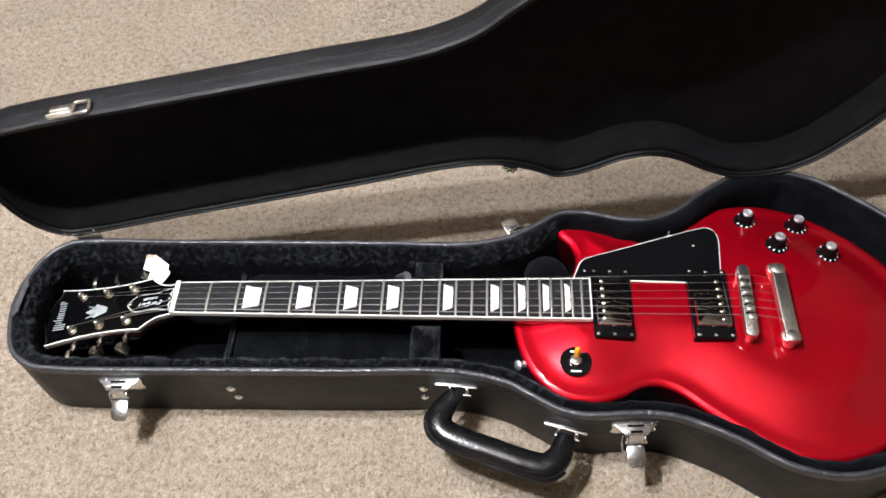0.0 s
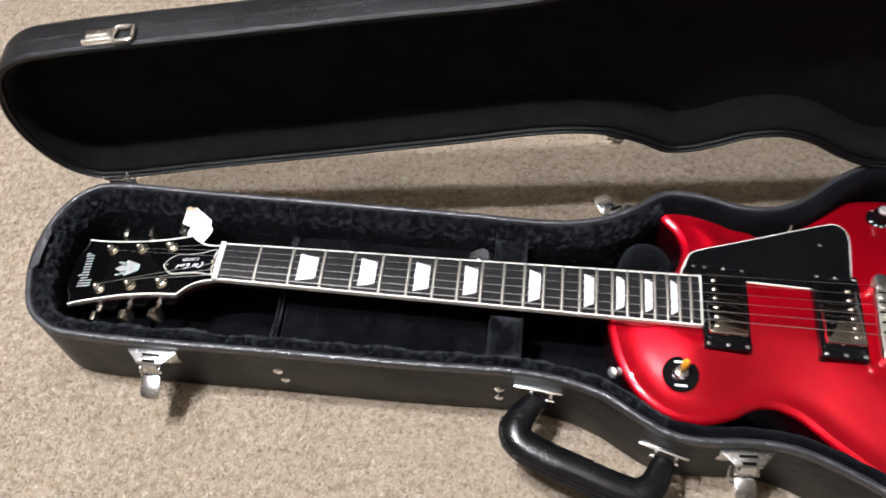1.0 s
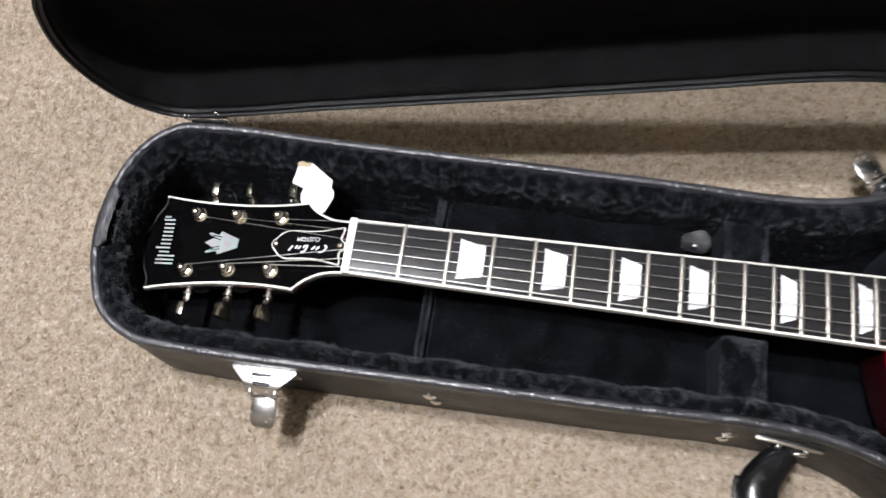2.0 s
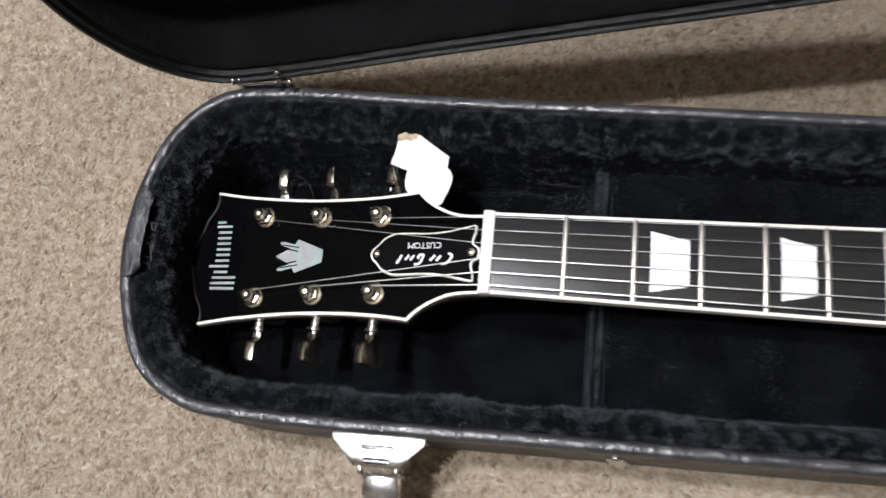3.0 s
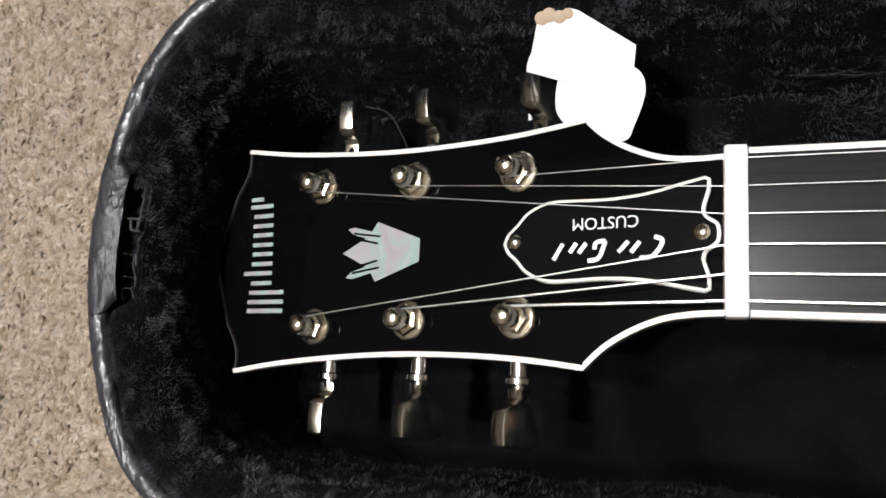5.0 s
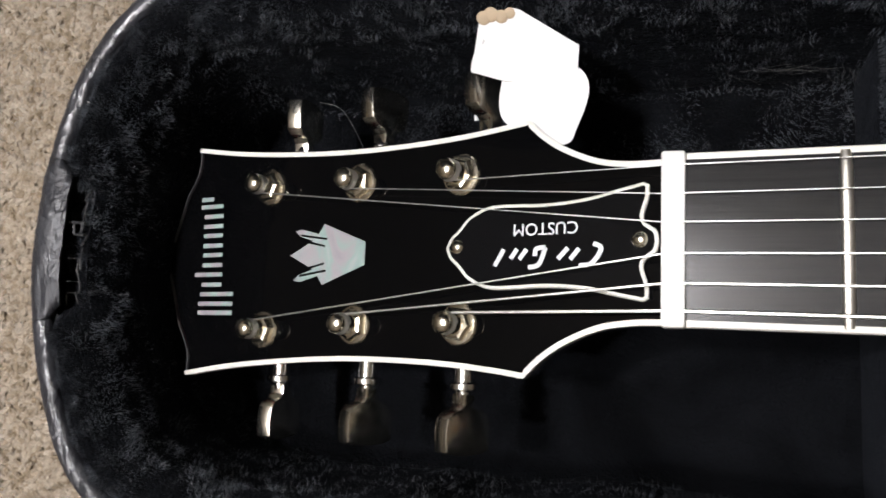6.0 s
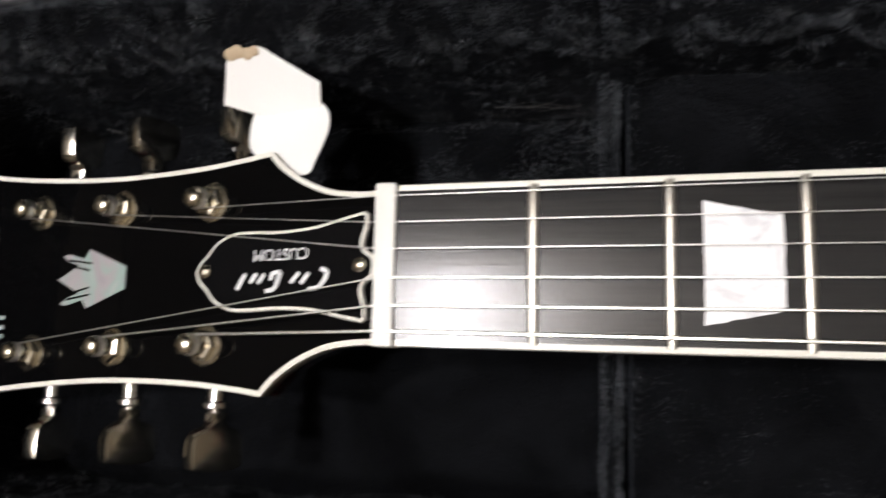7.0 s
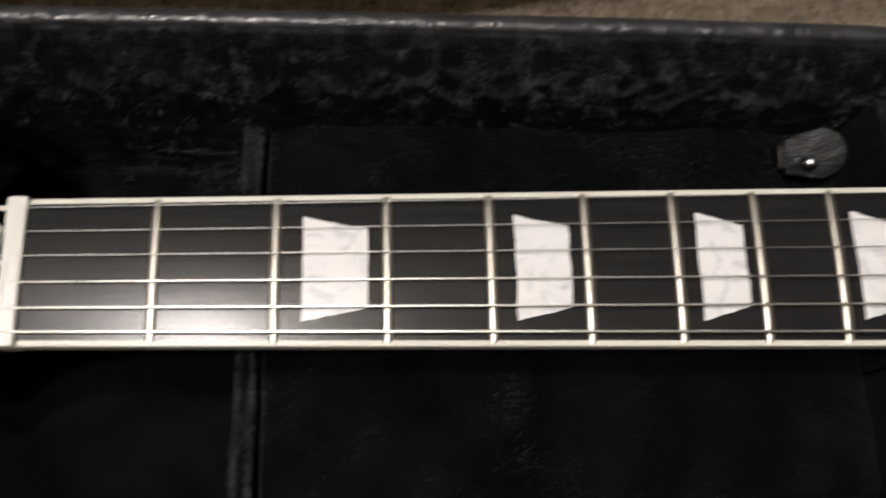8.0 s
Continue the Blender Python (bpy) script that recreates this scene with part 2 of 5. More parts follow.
def paint_material(name, base, rough=0.8):
    m = material(name, base, rough, spec=0.2)
    n = noise_out(m, 3.0, 4)
    link(m, ramp(m, n, [(0.3, tuple(c * 0.94 for c in base)), (0.7, base)]), shader(m).inputs["Base Color"])
    link(m, bump(m, noise_out(m, 180.0, 3), 0.1, 0.001), shader(m).inputs["Normal"])
    return m


M_CARPET = carpet_material("carpet_backing", False)
M_TUFT = carpet_material("carpet_pile", True)
M_VINYL = vinyl_material("black_vinyl", 0.0085, 45.0, 0.45)
# Case plush is darker than the lid's: deep interior's shade is in its colour
M_PLUSH_SHADED = plush_material("black_plush_shaded", (0.0012, 0.0013, 0.0016), (0.0058, 0.0063, 0.0076), 0.03)
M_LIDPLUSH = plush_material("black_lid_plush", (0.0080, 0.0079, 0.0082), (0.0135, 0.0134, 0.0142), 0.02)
# Pile paler than its plush: the light it catches is in the colour
M_FUR_LIT = material("black_plush_pile_lit", (0.017, 0.0195, 0.025), 0.6, sheen=0.06, spec=0.4)
shader(M_FUR_LIT).inputs["Sheen Tint"].default_value = (0.75, 0.82, 1.0, 1)
link(M_FUR_LIT, ramp(M_FUR_LIT, noise_out(M_FUR_LIT, 120.0, 4, 0.65), [(0.34, (0.0068, 0.0075, 0.0090)), (0.66, (0.058, 0.064, 0.073))]), shader(M_FUR_LIT).inputs["Base Color"])
M_PIPING = rim_material("black_rim_vinyl", 0.027, 0.40, 3.4)
shader(M_PIPING).inputs["Coat Weight"].default_value = 0.42
shader(M_PIPING).inputs["Coat Roughness"].default_value = 0.20
M_FLAP = rim_material("worn_flap_vinyl", 0.026, 0.42, 4.2)
M_LEATHER = rim_material("black_handle_vinyl", 0.0050, 0.17, 0.5)
shader(M_LEATHER).inputs["Specular IOR Level"].default_value = 0.42
M_RED = red_material()
# Red of the top, darkened: the side's shade is put into the colour
M_SIDE_SHADED = material("shaded_red_side_lacquer", (0.034, 0.0012, 0.003), 0.22, coat=1.0)
M_NECK = material("dark_red_neck_lacquer", (0.10, 0.004, 0.006), 0.25, coat=1.0)
M_BOARD = board_material()
M_BIND = material("cream_binding", (0.80, 0.78, 0.70), 0.3, coat=0.4)
M_NUT = material("bone_nut", (0.82, 0.81, 0.76), 0.4)
M_GLOSS = material("black_gloss_lacquer", (0.002, 0.002, 0.0022), 0.05, spec=0.18)
M_GLINT = material("grey_glint_edge", (0.10, 0.10, 0.10), 0.35)
M_PLASTIC = material("black_plastic", (0.004, 0.004, 0.0045), 0.14, spec=0.2)
M_WHITE = material("white_paper", (0.86, 0.85, 0.82), 0.6)
M_TAG_SHADE = material("brown_tag_shade", (0.46, 0.36, 0.24), 0.8)
M_THREAD = material("pale_grey_thread", (0.11, 0.11, 0.105), 0.7)
M_STITCH = material("dark_grey_thread", (0.035, 0.035, 0.037), 0.6)
M_BACKING = material("torn_grey_backing", (0.022, 0.022, 0.023), 0.6)
M_LINT = material("pale_lint", (0.08, 0.079, 0.077), 0.8)
M_LETTER = material("white_lettering", (0.8, 0.8, 0.8), 0.5)
M_PEARL = pearl_material()
M_INLAY = inlay_material()
M_CHROME = metal_material("chrome", (0.88, 0.88, 0.88), 0.09, 0.08)
M_NICKEL = metal_material("nickel", (0.95, 0.88, 0.72), 0.16, 0.10)
for plated in (M_CHROME, M_NICKEL):
    link(plated, bump(plated, noise_out(plated, 420.0, 2), 0.18, 0.0006), shader(plated).inputs["Normal"])
M_PLATE = metal_material("plated_steel", (0.72, 0.72, 0.715), 0.18, 0.12)
link(M_PLATE, bump(M_PLATE, noise_out(M_PLATE, 130.0, 2), 0.05, 0.002), shader(M_PLATE).inputs["Normal"])
M_BRIDGE = metal_material("satin_nickel", (0.92, 0.89, 0.81), 0.26, 0.12)
link(M_BRIDGE, bump(M_BRIDGE, noise_out(M_BRIDGE, 160.0, 3), 0.10, 0.0012), shader(M_BRIDGE).inputs["Normal"])
M_CATCH = metal_material("worn_nickel", (0.90, 0.86, 0.77), 0.36, 0.12)
M_BUTTON = metal_material("polished_nickel", (0.94, 0.89, 0.77), 0.17, 0.08)
M_CAP = metal_material("brushed_aluminium", (0.92, 0.92, 0.91), 0.46)
M_FRET = metal_material("fret_wire", (0.64, 0.61, 0.54), 0.36, 0.08)
M_STRING = metal_material("steel_string", (0.74, 0.73, 0.70), 0.33)
M_BRONZE = metal_material("wound_string", (0.68, 0.67, 0.63), 0.34)
M_AMBER = material("amber_plastic", (0.78, 0.36, 0.02), 0.3, coat=0.3)
M_WALL = paint_material("wall_paint", (0.14, 0.115, 0.085))
M_CEIL = paint_material("ceiling_paint", (0.40, 0.362, 0.30))
M_LAMP = glow_material("lamp_diffuser", (1.0, 0.975, 1.0), LAMP_GLOW)
M_LAMPBASE = material("lamp_housing", (0.75, 0.75, 0.73), 0.5)

# ---- the room ----
RX0, RX1, RY0, RY1, RH = -4.4, 2.6, -2.0, 1.5, 2.42


def slab(name, x0, x1, y0, y1, z0, z1, m):
    ob = part(name, moved(box(x1 - x0, y1 - y0, z1 - z0, 0.002), Matrix.Translation(((x0 + x1) / 2, (y0 + y1) / 2, z0))), m)
    return tagged(ob, kind="structure")


tagged(slab("floor", RX0, RX1, RY0, RY1, -0.05, 0.0, M_CARPET), "beige flecked pile carpet laid wall to wall", "carpet")
tagged(slab("ceiling", RX0 - 0.1, RX1 + 0.1, RY0 - 0.1, RY1 + 0.1, RH, RH + 0.1, M_CEIL), "plain warm white painted ceiling", "ceiling")
for wname, b in (("wall_north", (RX0, RX1, RY1, RY1 + 0.1)), ("wall_south", (RX0, RX1, RY0 - 0.1, RY0)), ("wall_east", (RX1, RX1 + 0.1, RY0 - 0.1, RY1 + 0.1)), ("wall_west", (RX0 - 0.1, RX0, RY0 - 0.1, RY1 + 0.1))):
    tagged(slab(wname, *b, 0.0, RH, M_WALL), "plain dull brown-grey painted wall", "wall")

lamp = thing("ceiling_light", "ceiling light with two round white globes, switched on", "ceiling light", LAMP)
top = RH - LAMP[2]
part("mount", lathe([(0.016, 0.120), (0.016, top - 0.02), (0.06, top - 0.015), (0.06, top)], 32), M_LAMPBASE, lamp)
part("arm", tube([(0, -LAMP_ARM - 0.012, 0.112), (0, LAMP_ARM + 0.012, 0.112)], 0.010, 12), M_LAMPBASE, lamp)
for side_y in (-LAMP_ARM, LAMP_ARM):
    socket = lathe([(0.026, LAMP_RADIUS * 0.88), (0.026, 0.098), (0.010, 0.104), (0.010, 0.112)], 24)
    part("socket", moved(socket, Matrix.Translation((0, side_y, 0))), M_LAMPBASE, lamp)
    globe = lathe([(LAMP_RADIUS * math.sin(q), -LAMP_RADIUS * math.cos(q)) for q in np.linspace(0.0, np.pi - 0.45, 17)], 40)
    part("diffuser", moved(globe, Matrix.Translation((0, side_y, 0))), M_LAMP, lamp, "glowing opal globe")

# ---- the case: outline of its rim, from the neck end round to the tail ----
RIM = 0.0935
CASE_NEAR = [(-0.195, -0.004), (-0.190, -0.036), (-0.175, -0.069), (-0.148, -0.0865), (-0.11, -0.0905), (0.05, -0.0905), (0.20, -0.0900), (0.29, -0.0885), (0.330, -0.0920), (0.370, -0.1030),
             (0.400, -0.1200), (0.427, -0.1335), (0.455, -0.1375), (0.483, -0.1355), (0.51, -0.1345), (0.54, -0.1385), (0.59, -0.1590), (0.638, -0.1870), (0.68, -0.1960), (0.72, -0.1910)]
CASE_TAIL = [(0.79, -0.155), (0.845, -0.085), (0.862, 0.0), (0.845, 0.07)]
CASE_FAR = [(0.799, 0.125), (0.765, 0.154), (0.738, 0.174), (0.695, 0.188), (0.641, 0.182), (0.605, 0.162), (0.568, 0.132), (0.541, 0.119), (0.508, 0.117), (0.476, 0.125),
            (0.45, 0.129), (0.427, 0.126), (0.403, 0.109), (0.371, 0.0920), (0.338, 0.0838), (0.30, 0.0812), (0.24, 0.0828), (0.105, 0.0848), (-0.03, 0.0858), (-0.125, 0.0875), (-0.155, 0.083), (-0.178, 0.063), (-0.191, 0.032)]
CASE = ccw(spline(CASE_NEAR + CASE_TAIL + CASE_FAR, True, 0.004))


def case_normal(x, near):
    """The wall point at x on the near or far side, with the outward direction there."""
    t = np.roll(CASE, -1, 0) - np.roll(CASE, 1, 0)
    side = np.where((CASE[:, 1] < 0) == near)[0]
    i = side[np.argmin(abs(CASE[side, 0] - x))]
    d = t[i] / np.linalg.norm(t[i])
    return CASE[i], np.array([d[1], -d[0]])


def on_wall(x, z, near=True, out=0.0):
    """A pose on the outside wall: x along it, y outwards, z up."""
    p, n = case_normal(x, near)
    p = p + n * out
    return Matrix(((-n[1] * -1, n[0], 0, p[0]), (n[0] * -1, n[1], 0, p[1]), (0, 0, 1, z), (0, 0, 0, 1)))


case = thing("guitar_case", "black vinyl hard guitar case lying open on the carpet", "guitar case", (0.3, 0, 0))
CASE_AT = Matrix.Translation((-0.3, 0, 0))


def cpart(name, g, m, label="", parent=None, **kw):
    """A part of the case, given in the room's places."""
    return part(name, moved(g, CASE_AT), m, parent if parent is not None else case, label, **kw)


cpart("shell", joined(
    sweep(CASE, [(0.004, 0.0), (0.001, 0.002), (0.0, 0.006), (0.0, RIM - 0.003), (0.0006, RIM - 0.001), (0.0020, RIM), (0.0036, RIM - 0.0002), (0.0046, RIM - 0.0018), (0.0048, 0.004)]),
    rings([flat(inset(CASE, 0.0035), 0.0005), flat(inset(CASE, 0.0035), 0.0045)])), M_VINYL, "black grained vinyl over wood")

# vinyl rolled over the rim, gathered in fine cross wrinkles
RIMC = ccw(spline(CASE_NEAR + CASE_TAIL + CASE_FAR, True, 0.0016))
rw = np.array([0.0004 * noise.noise(Vector((p[0] * 90, p[1] * 90, 2.0))) for p in RIMC])
fold = np.array([noise.noise(Vector((p[0] * 330, p[1] * 330, 9.0))) * (0.5 + noise.noise(Vector((p[0] * 40, p[1] * 40, 5.0)))) for p in RIMC])
rim_loops = []
for j, (d, z) in enumerate(((-0.0005, -0.0075), (-0.0006, -0.0040), (-0.0003, -0.0014), (0.0006, 0.0001), (0.0018, 0.00055), (0.0032, 0.0006), (0.0046, 0.00045), (0.0057, -0.0004), (0.0061, -0.0016), (0.0060, -0.0060), (0.0030, -0.0075))):
    k = 1.0 if 2 < j < 8 else 0.0
    rim_loops.append(np.c_[inset(RIMC, d + (rw * 0.8 if d > 0.003 else 0.0)), RIM + z + k * (rw + 0.0005 * np.roll(fold, j))])
cpart("rim_edge", rings(rim_loops, close=True), M_PIPING, "wrinkled black vinyl rolled over the rim", sharp=70)

# plush foam wall inside, rounded over at the top, and the plush floor
wob = np.array([noise.noise(Vector((p[0] * 25, p[1] * 25, 0.0))) for p in CASE])
wob2 = np.array([noise.noise(Vector((p[0] * 60, p[1] * 60, 7.0))) for p in CASE])
prof = [(0.0050, 0.012), (0.0052, RIM - 0.004), (0.0064, RIM - 0.0014), (0.009, RIM + 0.0004), (0.0135, RIM + 0.0002), (0.0172, RIM - 0.0034), (0.0198, RIM - 0.010), (0.0208, RIM - 0.022), (0.0212, 0.012)]
torn = np.clip(np.minimum(CASE[:, 1] + 0.026, 0.027 - CASE[:, 1]) / 0.006, 0, 1) * (CASE[:, 0] < -0.15) * (0.62 + 0.5 * np.array([noise.noise(Vector((p[0] * 150, p[1] * 150, 4.0))) for p in CASE]))


def tear(d):
    """How far the lining has sunk behind the torn fold, at a depth d from the wall."""
    return 0.011 * np.clip((0.0180 - d) / 0.005, 0, 1)


loops = []
for d, z in prof:
    k = max(0.0, min(1.0, (d - 0.007) / 0.012))
    loops.append(np.c_[inset(CASE, d + k * (0.0022 * wob + 0.0012 * wob2)), z + k * 0.002 * wob2 - torn * tear(d)])
cpart("lining_wall", rings(loops, False, False), M_PLUSH_SHADED, "padded black plush lining", sharp=80)
cpart("lining_floor", rings([flat(inset(CASE, 0.010), 0.0055), flat(inset(CASE, 0.010), 0.0125)]), M_PLUSH_SHADED)


def cushion(x0, x1, y0, y1, z0, z1, r=0.004, seg=10, rough=0.0012):
    """A plush-covered block with soft edges and an uneven face."""
    nx, ny = max(int((x1 - x0) / 0.006), 3), max(int((y1 - y0) / 0.006), 3)
    o = []
    for i in range(nx):
        o.append((x0 + (x1 - x0) * i / nx, y0))
    for i in range(ny):
        o.append((x1, y0 + (y1 - y0) * i / ny))
    for i in range(nx):
        o.append((x1 - (x1 - x0) * i / nx, y1))
    for i in range(ny):
        o.append((x0, y1 - (y1 - y0) * i / ny))
    o = ccw(np.array(o))
    o = inset(o, 0.0)
    c = np.array([(x0 + x1) / 2, (y0 + y1) / 2])
    half = np.array([(x1 - x0) / 2, (y1 - y0) / 2])

    def ring(shrink, z):
        q = c + (o - c) * np.clip((half - shrink) / half, 0, 1)
        # round the corners a little
        e = np.clip((abs(q - c) - (half - shrink - r)) / r, 0, 1)
        both = e.prod(1)
        q = q - np.sign(q - c) * (both * r * 0.29)[:, None]
        w = np.array([noise.noise(Vector((p[0] * 70, p[1] * 70, z * 70))) for p in q])
        return np.c_[q, z + w * rough]

    zs = [(0, z0), (0, z1 - r), (r * 0.3, z1 - r * 0.3), (r, z1)]
    zs += [(r + (min(half) - r) * k / 4, z1 + 0.0006 * k / 4) for k in (1, 2, 3)]
    return rings([ring(s, z) for s, z in zs])


# accessory compartment under the neck: two boards and its lids, and the neck cradle
cpart("compartment_divider", cushion(0.0500, 0.0570, -0.070, 0.068, 0.012, 0.0530, 0.0025, rough=0.0006), M_PLUSH_SHADED)
cpart("compartment_lid", cushion(0.0585, 0.2625, -0.0690, 0.0660, 0.012, 0.052, 0.004, rough=0.002), M_PLUSH_SHADED, "plush-covered accessory compartment lid")
cpart("neck_cradle", cushion(0.263, 0.297, -0.070, -0.0245, 0.012, 0.081, 0.006), M_PLUSH_SHADED)
cpart("neck_cradle", cushion(0.263, 0.297, 0.0255, 0.0665, 0.012, 0.080, 0.006), M_PLUSH_SHADED)
cpart("neck_cradle_base", cushion(0.264, 0.296, -0.0245, 0.0255, 0.012, 0.055, 0.006), M_PLUSH_SHADED)
bump_at = (0.414, 0.052)
cpart("body_support", moved(lathe([(0.026, 0.012), (0.026, 0.060), (0.0245, 0.070), (0.020, 0.077), (0.012, 0.081), (0.0, 0.082)], 28), Matrix.Translation((*bump_at, 0))), M_PLUSH_SHADED, sharp=80)

# pull tab of the compartment: a rounded scrap of vinyl with a rivet, standing up a little
TAB = Matrix.Translation((0.2500, 0.0490, 0.0640)) @ pose(0, 0, 0, 24, -20, 0)
tab_o = ccw(np.vstack([[(0.0090 * math.cos(q), 0.0090 * math.sin(q)) for q in np.radians(np.arange(-80, 81, 20))], [(-0.004, 0.0080), (-0.0115, 0.0060), (-0.0115, -0.0060), (-0.004, -0.0080)]]))
tab = cpart("pull_tab", moved(prism(tab_o, -0.0012, 0.0012, 0.0005), TAB), M_VINYL, "grey-black vinyl pull tab with a bright rivet")
part("rivet", moved(lathe([(0.0030, 0.0), (0.0028, 0.0010), (0.0018, 0.0019), (0.0, 0.0023)], 14), CASE_AT @ TAB @ Matrix.Translation((-0.0035, -0.0030, 0.0012))), M_PLATE, tab)
part("stem", moved(box(0.005, 0.009, 0.012, 0.0008, 0.001, (-0.0110, 0, -0.0130)), CASE_AT @ TAB), M_VINYL, tab)

# folded-over vinyl at the neck end, torn loose from the lining
ends = [i for i in range(len(CASE)) if CASE[i, 0] < -0.15 and -0.027 < CASE[i, 1] < 0.028]
ends.sort(key=lambda i: CASE[i, 1])
inner = inset(CASE, 1.0) - CASE
va, fa = [], []
for k, i in enumerate(ends):
    reach = 0.0112 + 0.0009 * noise.noise(Vector((k * 0.55, 3.0, 0)))
    if k in (0, len(ends) - 1):
        reach = 0.0066
    for j, (d, z) in enumerate(((0.0006, -0.0006), (0.0018, 0.0012), (0.0042, 0.0019), (0.0066, 0.0020), (0.0088, 0.0016), (reach, 0.0006), (reach - 0.0004, -0.0006), (0.0062, 0.0002))):
        d = min(d, reach)
        va.append((*(CASE[i] + inner[i] * d), RIM + z + 0.0003 * noise.noise(Vector((k * 0.8, j * 0.9, 5)))))
for k in range(len(ends) - 1):
    for j in range(8):
        a, b = k * 8 + j, k * 8 + (j + 1) % 8
        fa.append((a, b, b + 8, a + 8))
fa += [tuple(range(7, -1, -1)), tuple((len(ends) - 1) * 8 + j for j in range(8))]
cpart("vinyl_flap", (np.array(va), fa), M_FLAP, "worn fold of black vinyl torn from the lining", sharp=60)
# torn backing in the gap: ragged strips, one bridge of glue, and loose threads
random.seed(12)


def in_gap(y, deep, z):
    """A place in the tear: at y along it, deep from the wall's outside, z below the rim."""
    i = min(ends, key=lambda q: abs(CASE[q, 1] - y))
    return np.array([*(CASE[i] + inner[i] * deep), RIM - z])


for y0, y1, deep in ((-0.020, -0.006, 0.0150), (-0.008, 0.004, 0.0158), (0.006, 0.019, 0.0152)):
    line = [in_gap(y0 + (y1 - y0) * q / 7, deep + random.uniform(-0.0007, 0.0007), 0.0035 + random.uniform(-0.0008, 0.0008)) for q in range(8)]
    cpart("torn_backing", tube(spline(line, False, 0.0008), [(0.0002 + 0.0007 * abs(noise.noise(Vector((q * 0.5, y0 * 90, 2.0)))), 0.0003) for q in range(len(spline(line, False, 0.0008)))], 6), M_BACKING, "ragged strip of dark backing")
for y0, y1 in ((0.0072, 0.0050), (0.0062, 0.0088)):
    line = [in_gap(y0 + (y1 - y0) * q / 5, 0.0108 + 0.0055 * q / 5, 0.0022 + 0.0006 * math.sin(q * 1.7) + random.uniform(-0.0003, 0.0003)) for q in range(6)]
    cpart("glue_bridge", tube(spline(line, False, 0.0006), 0.00045, 6), M_BACKING, "string of dried glue")
for k in range(4):
    y = random.uniform(-0.020, 0.020)
    turn = random.uniform(-1, 1)
    line = [in_gap(y + 0.0011 * turn * q, 0.0108 + 0.0006 * q + 0.0006 * math.sin(q * 1.3 + turn * 3), 0.0028 + 0.0005 * q - 0.0009 * math.sin(q * 0.9)) for q in range(6)]
    cpart("loose_thread", tube(spline(line, False, 0.0006), 0.00008, 5), M_THREAD, "torn backing thread")


# ---- hardware of the case ----
def latch(m, raised=0.0, name="latch"):
    """An open draw latch on the wall: x along the wall, y outwards, z up, its top edge at z = 0; raised turns its lever up."""
    ob = cpart(name, moved(prism(np.array([(-0.023, 0.0), (0.023, 0.0), (0.0228, -0.008), (0.0212, -0.0130), (0.0232, -0.0175), (0.0226, -0.0225), (0.0170, -0.0250), (-0.0170, -0.0250), (-0.0226, -0.0225), (-0.0232, -0.0175), (-0.0212, -0.0130), (-0.0228, -0.008)]), 0.0, 0.0022, 0.0005),
                           m @ pose(0, 0, 0, 90, 0, 180)), M_PLATE, "chrome draw latch hanging open")
    def sub(n, g, mat=M_PLATE):
        return part(n, moved(g, CASE_AT @ m), mat, ob)
    # hood: a tapering plate that stands out from the wall, with two slots and a raised lip
    def strip(line, wide, thick):
        lo = [np.array([(-w, y, z - thick), (w, y, z - thick), (w, y, z), (w * 0.86, y, z + thick * 0.35), (-w * 0.86, y, z + thick * 0.35), (-w, y, z)]) for (y, z), w in zip(line, wide)]
        v, f = rings(lo)
        return v, [q[::-1] for q in f]
    sub("hood", strip([(0.0003, 0.0000), (0.0030, 0.00006), (0.0062, 0.00014), (0.0100, 0.00020), (0.0135, 0.00016), (0.0152, -0.0010)], [0.0232, 0.0228, 0.0196, 0.0158, 0.0128, 0.0116], 0.0012))
    sub("slot", box(0.0165, 0.0026, 0.0006, 0.0002, 0, (0, 0.0060, 0.0002)), M_PLASTIC)
    sub("lip", box(0.0175, 0.0020, 0.0016, 0.0005, 0.0006, (0, 0.0090, -0.0001)))
    sub("slot", box(0.0125, 0.0030, 0.0008, 0.0002, 0, (0, 0.0124, 0.0001)), M_PLASTIC)
    sub("tongue", strip([(0.0150, -0.0026), (0.0168, -0.0060), (0.0184, -0.0100), (0.0192, -0.0135)], [0.0072, 0.0074, 0.0078, 0.0078], 0.0012))
    for x in (-0.0098, 0.0098):
        sub("pin", moved(lathe([(0.0, -0.0018), (0.0016, -0.0010), (0.0019, 0.0), (0.0016, 0.0010), (0.0, 0.0018)], 12), pose(x, 0.0180, -0.0118, 0, 90, 0)))
        sub("ear", moved(prism(rect(0.008, 0.013, 0.003), -0.0007, 0.0007, 0.0003), pose(x * 0.93, 0.0130, -0.0095, 0, 90, 0)))
    swing = Matrix.Translation((0, 0.0185, -0.0120)) @ pose(0, 0, 0, raised, 0, 0) @ Matrix.Translation((0, -0.0185, 0.0120))
    # black bar added in the gap above the lever, standing for its shade
    sub("gap_shade", moved(tube([(-0.0100, 0.0180, -0.0155), (0.0100, 0.0180, -0.0155)], 0.0014, 8), swing), M_PLASTIC)
    # lever: a bent thumb piece that stands away from the wall
    sub("lever", moved(strip([(0.0186, -0.0170), (0.0215, -0.0173), (0.0255, -0.0184), (0.0300, -0.0200), (0.0345, -0.0220), (0.0375, -0.0238), (0.0395, -0.0258)], [0.0076, 0.0086, 0.0090, 0.0092, 0.0090, 0.0080, 0.0056], 0.0016), swing))
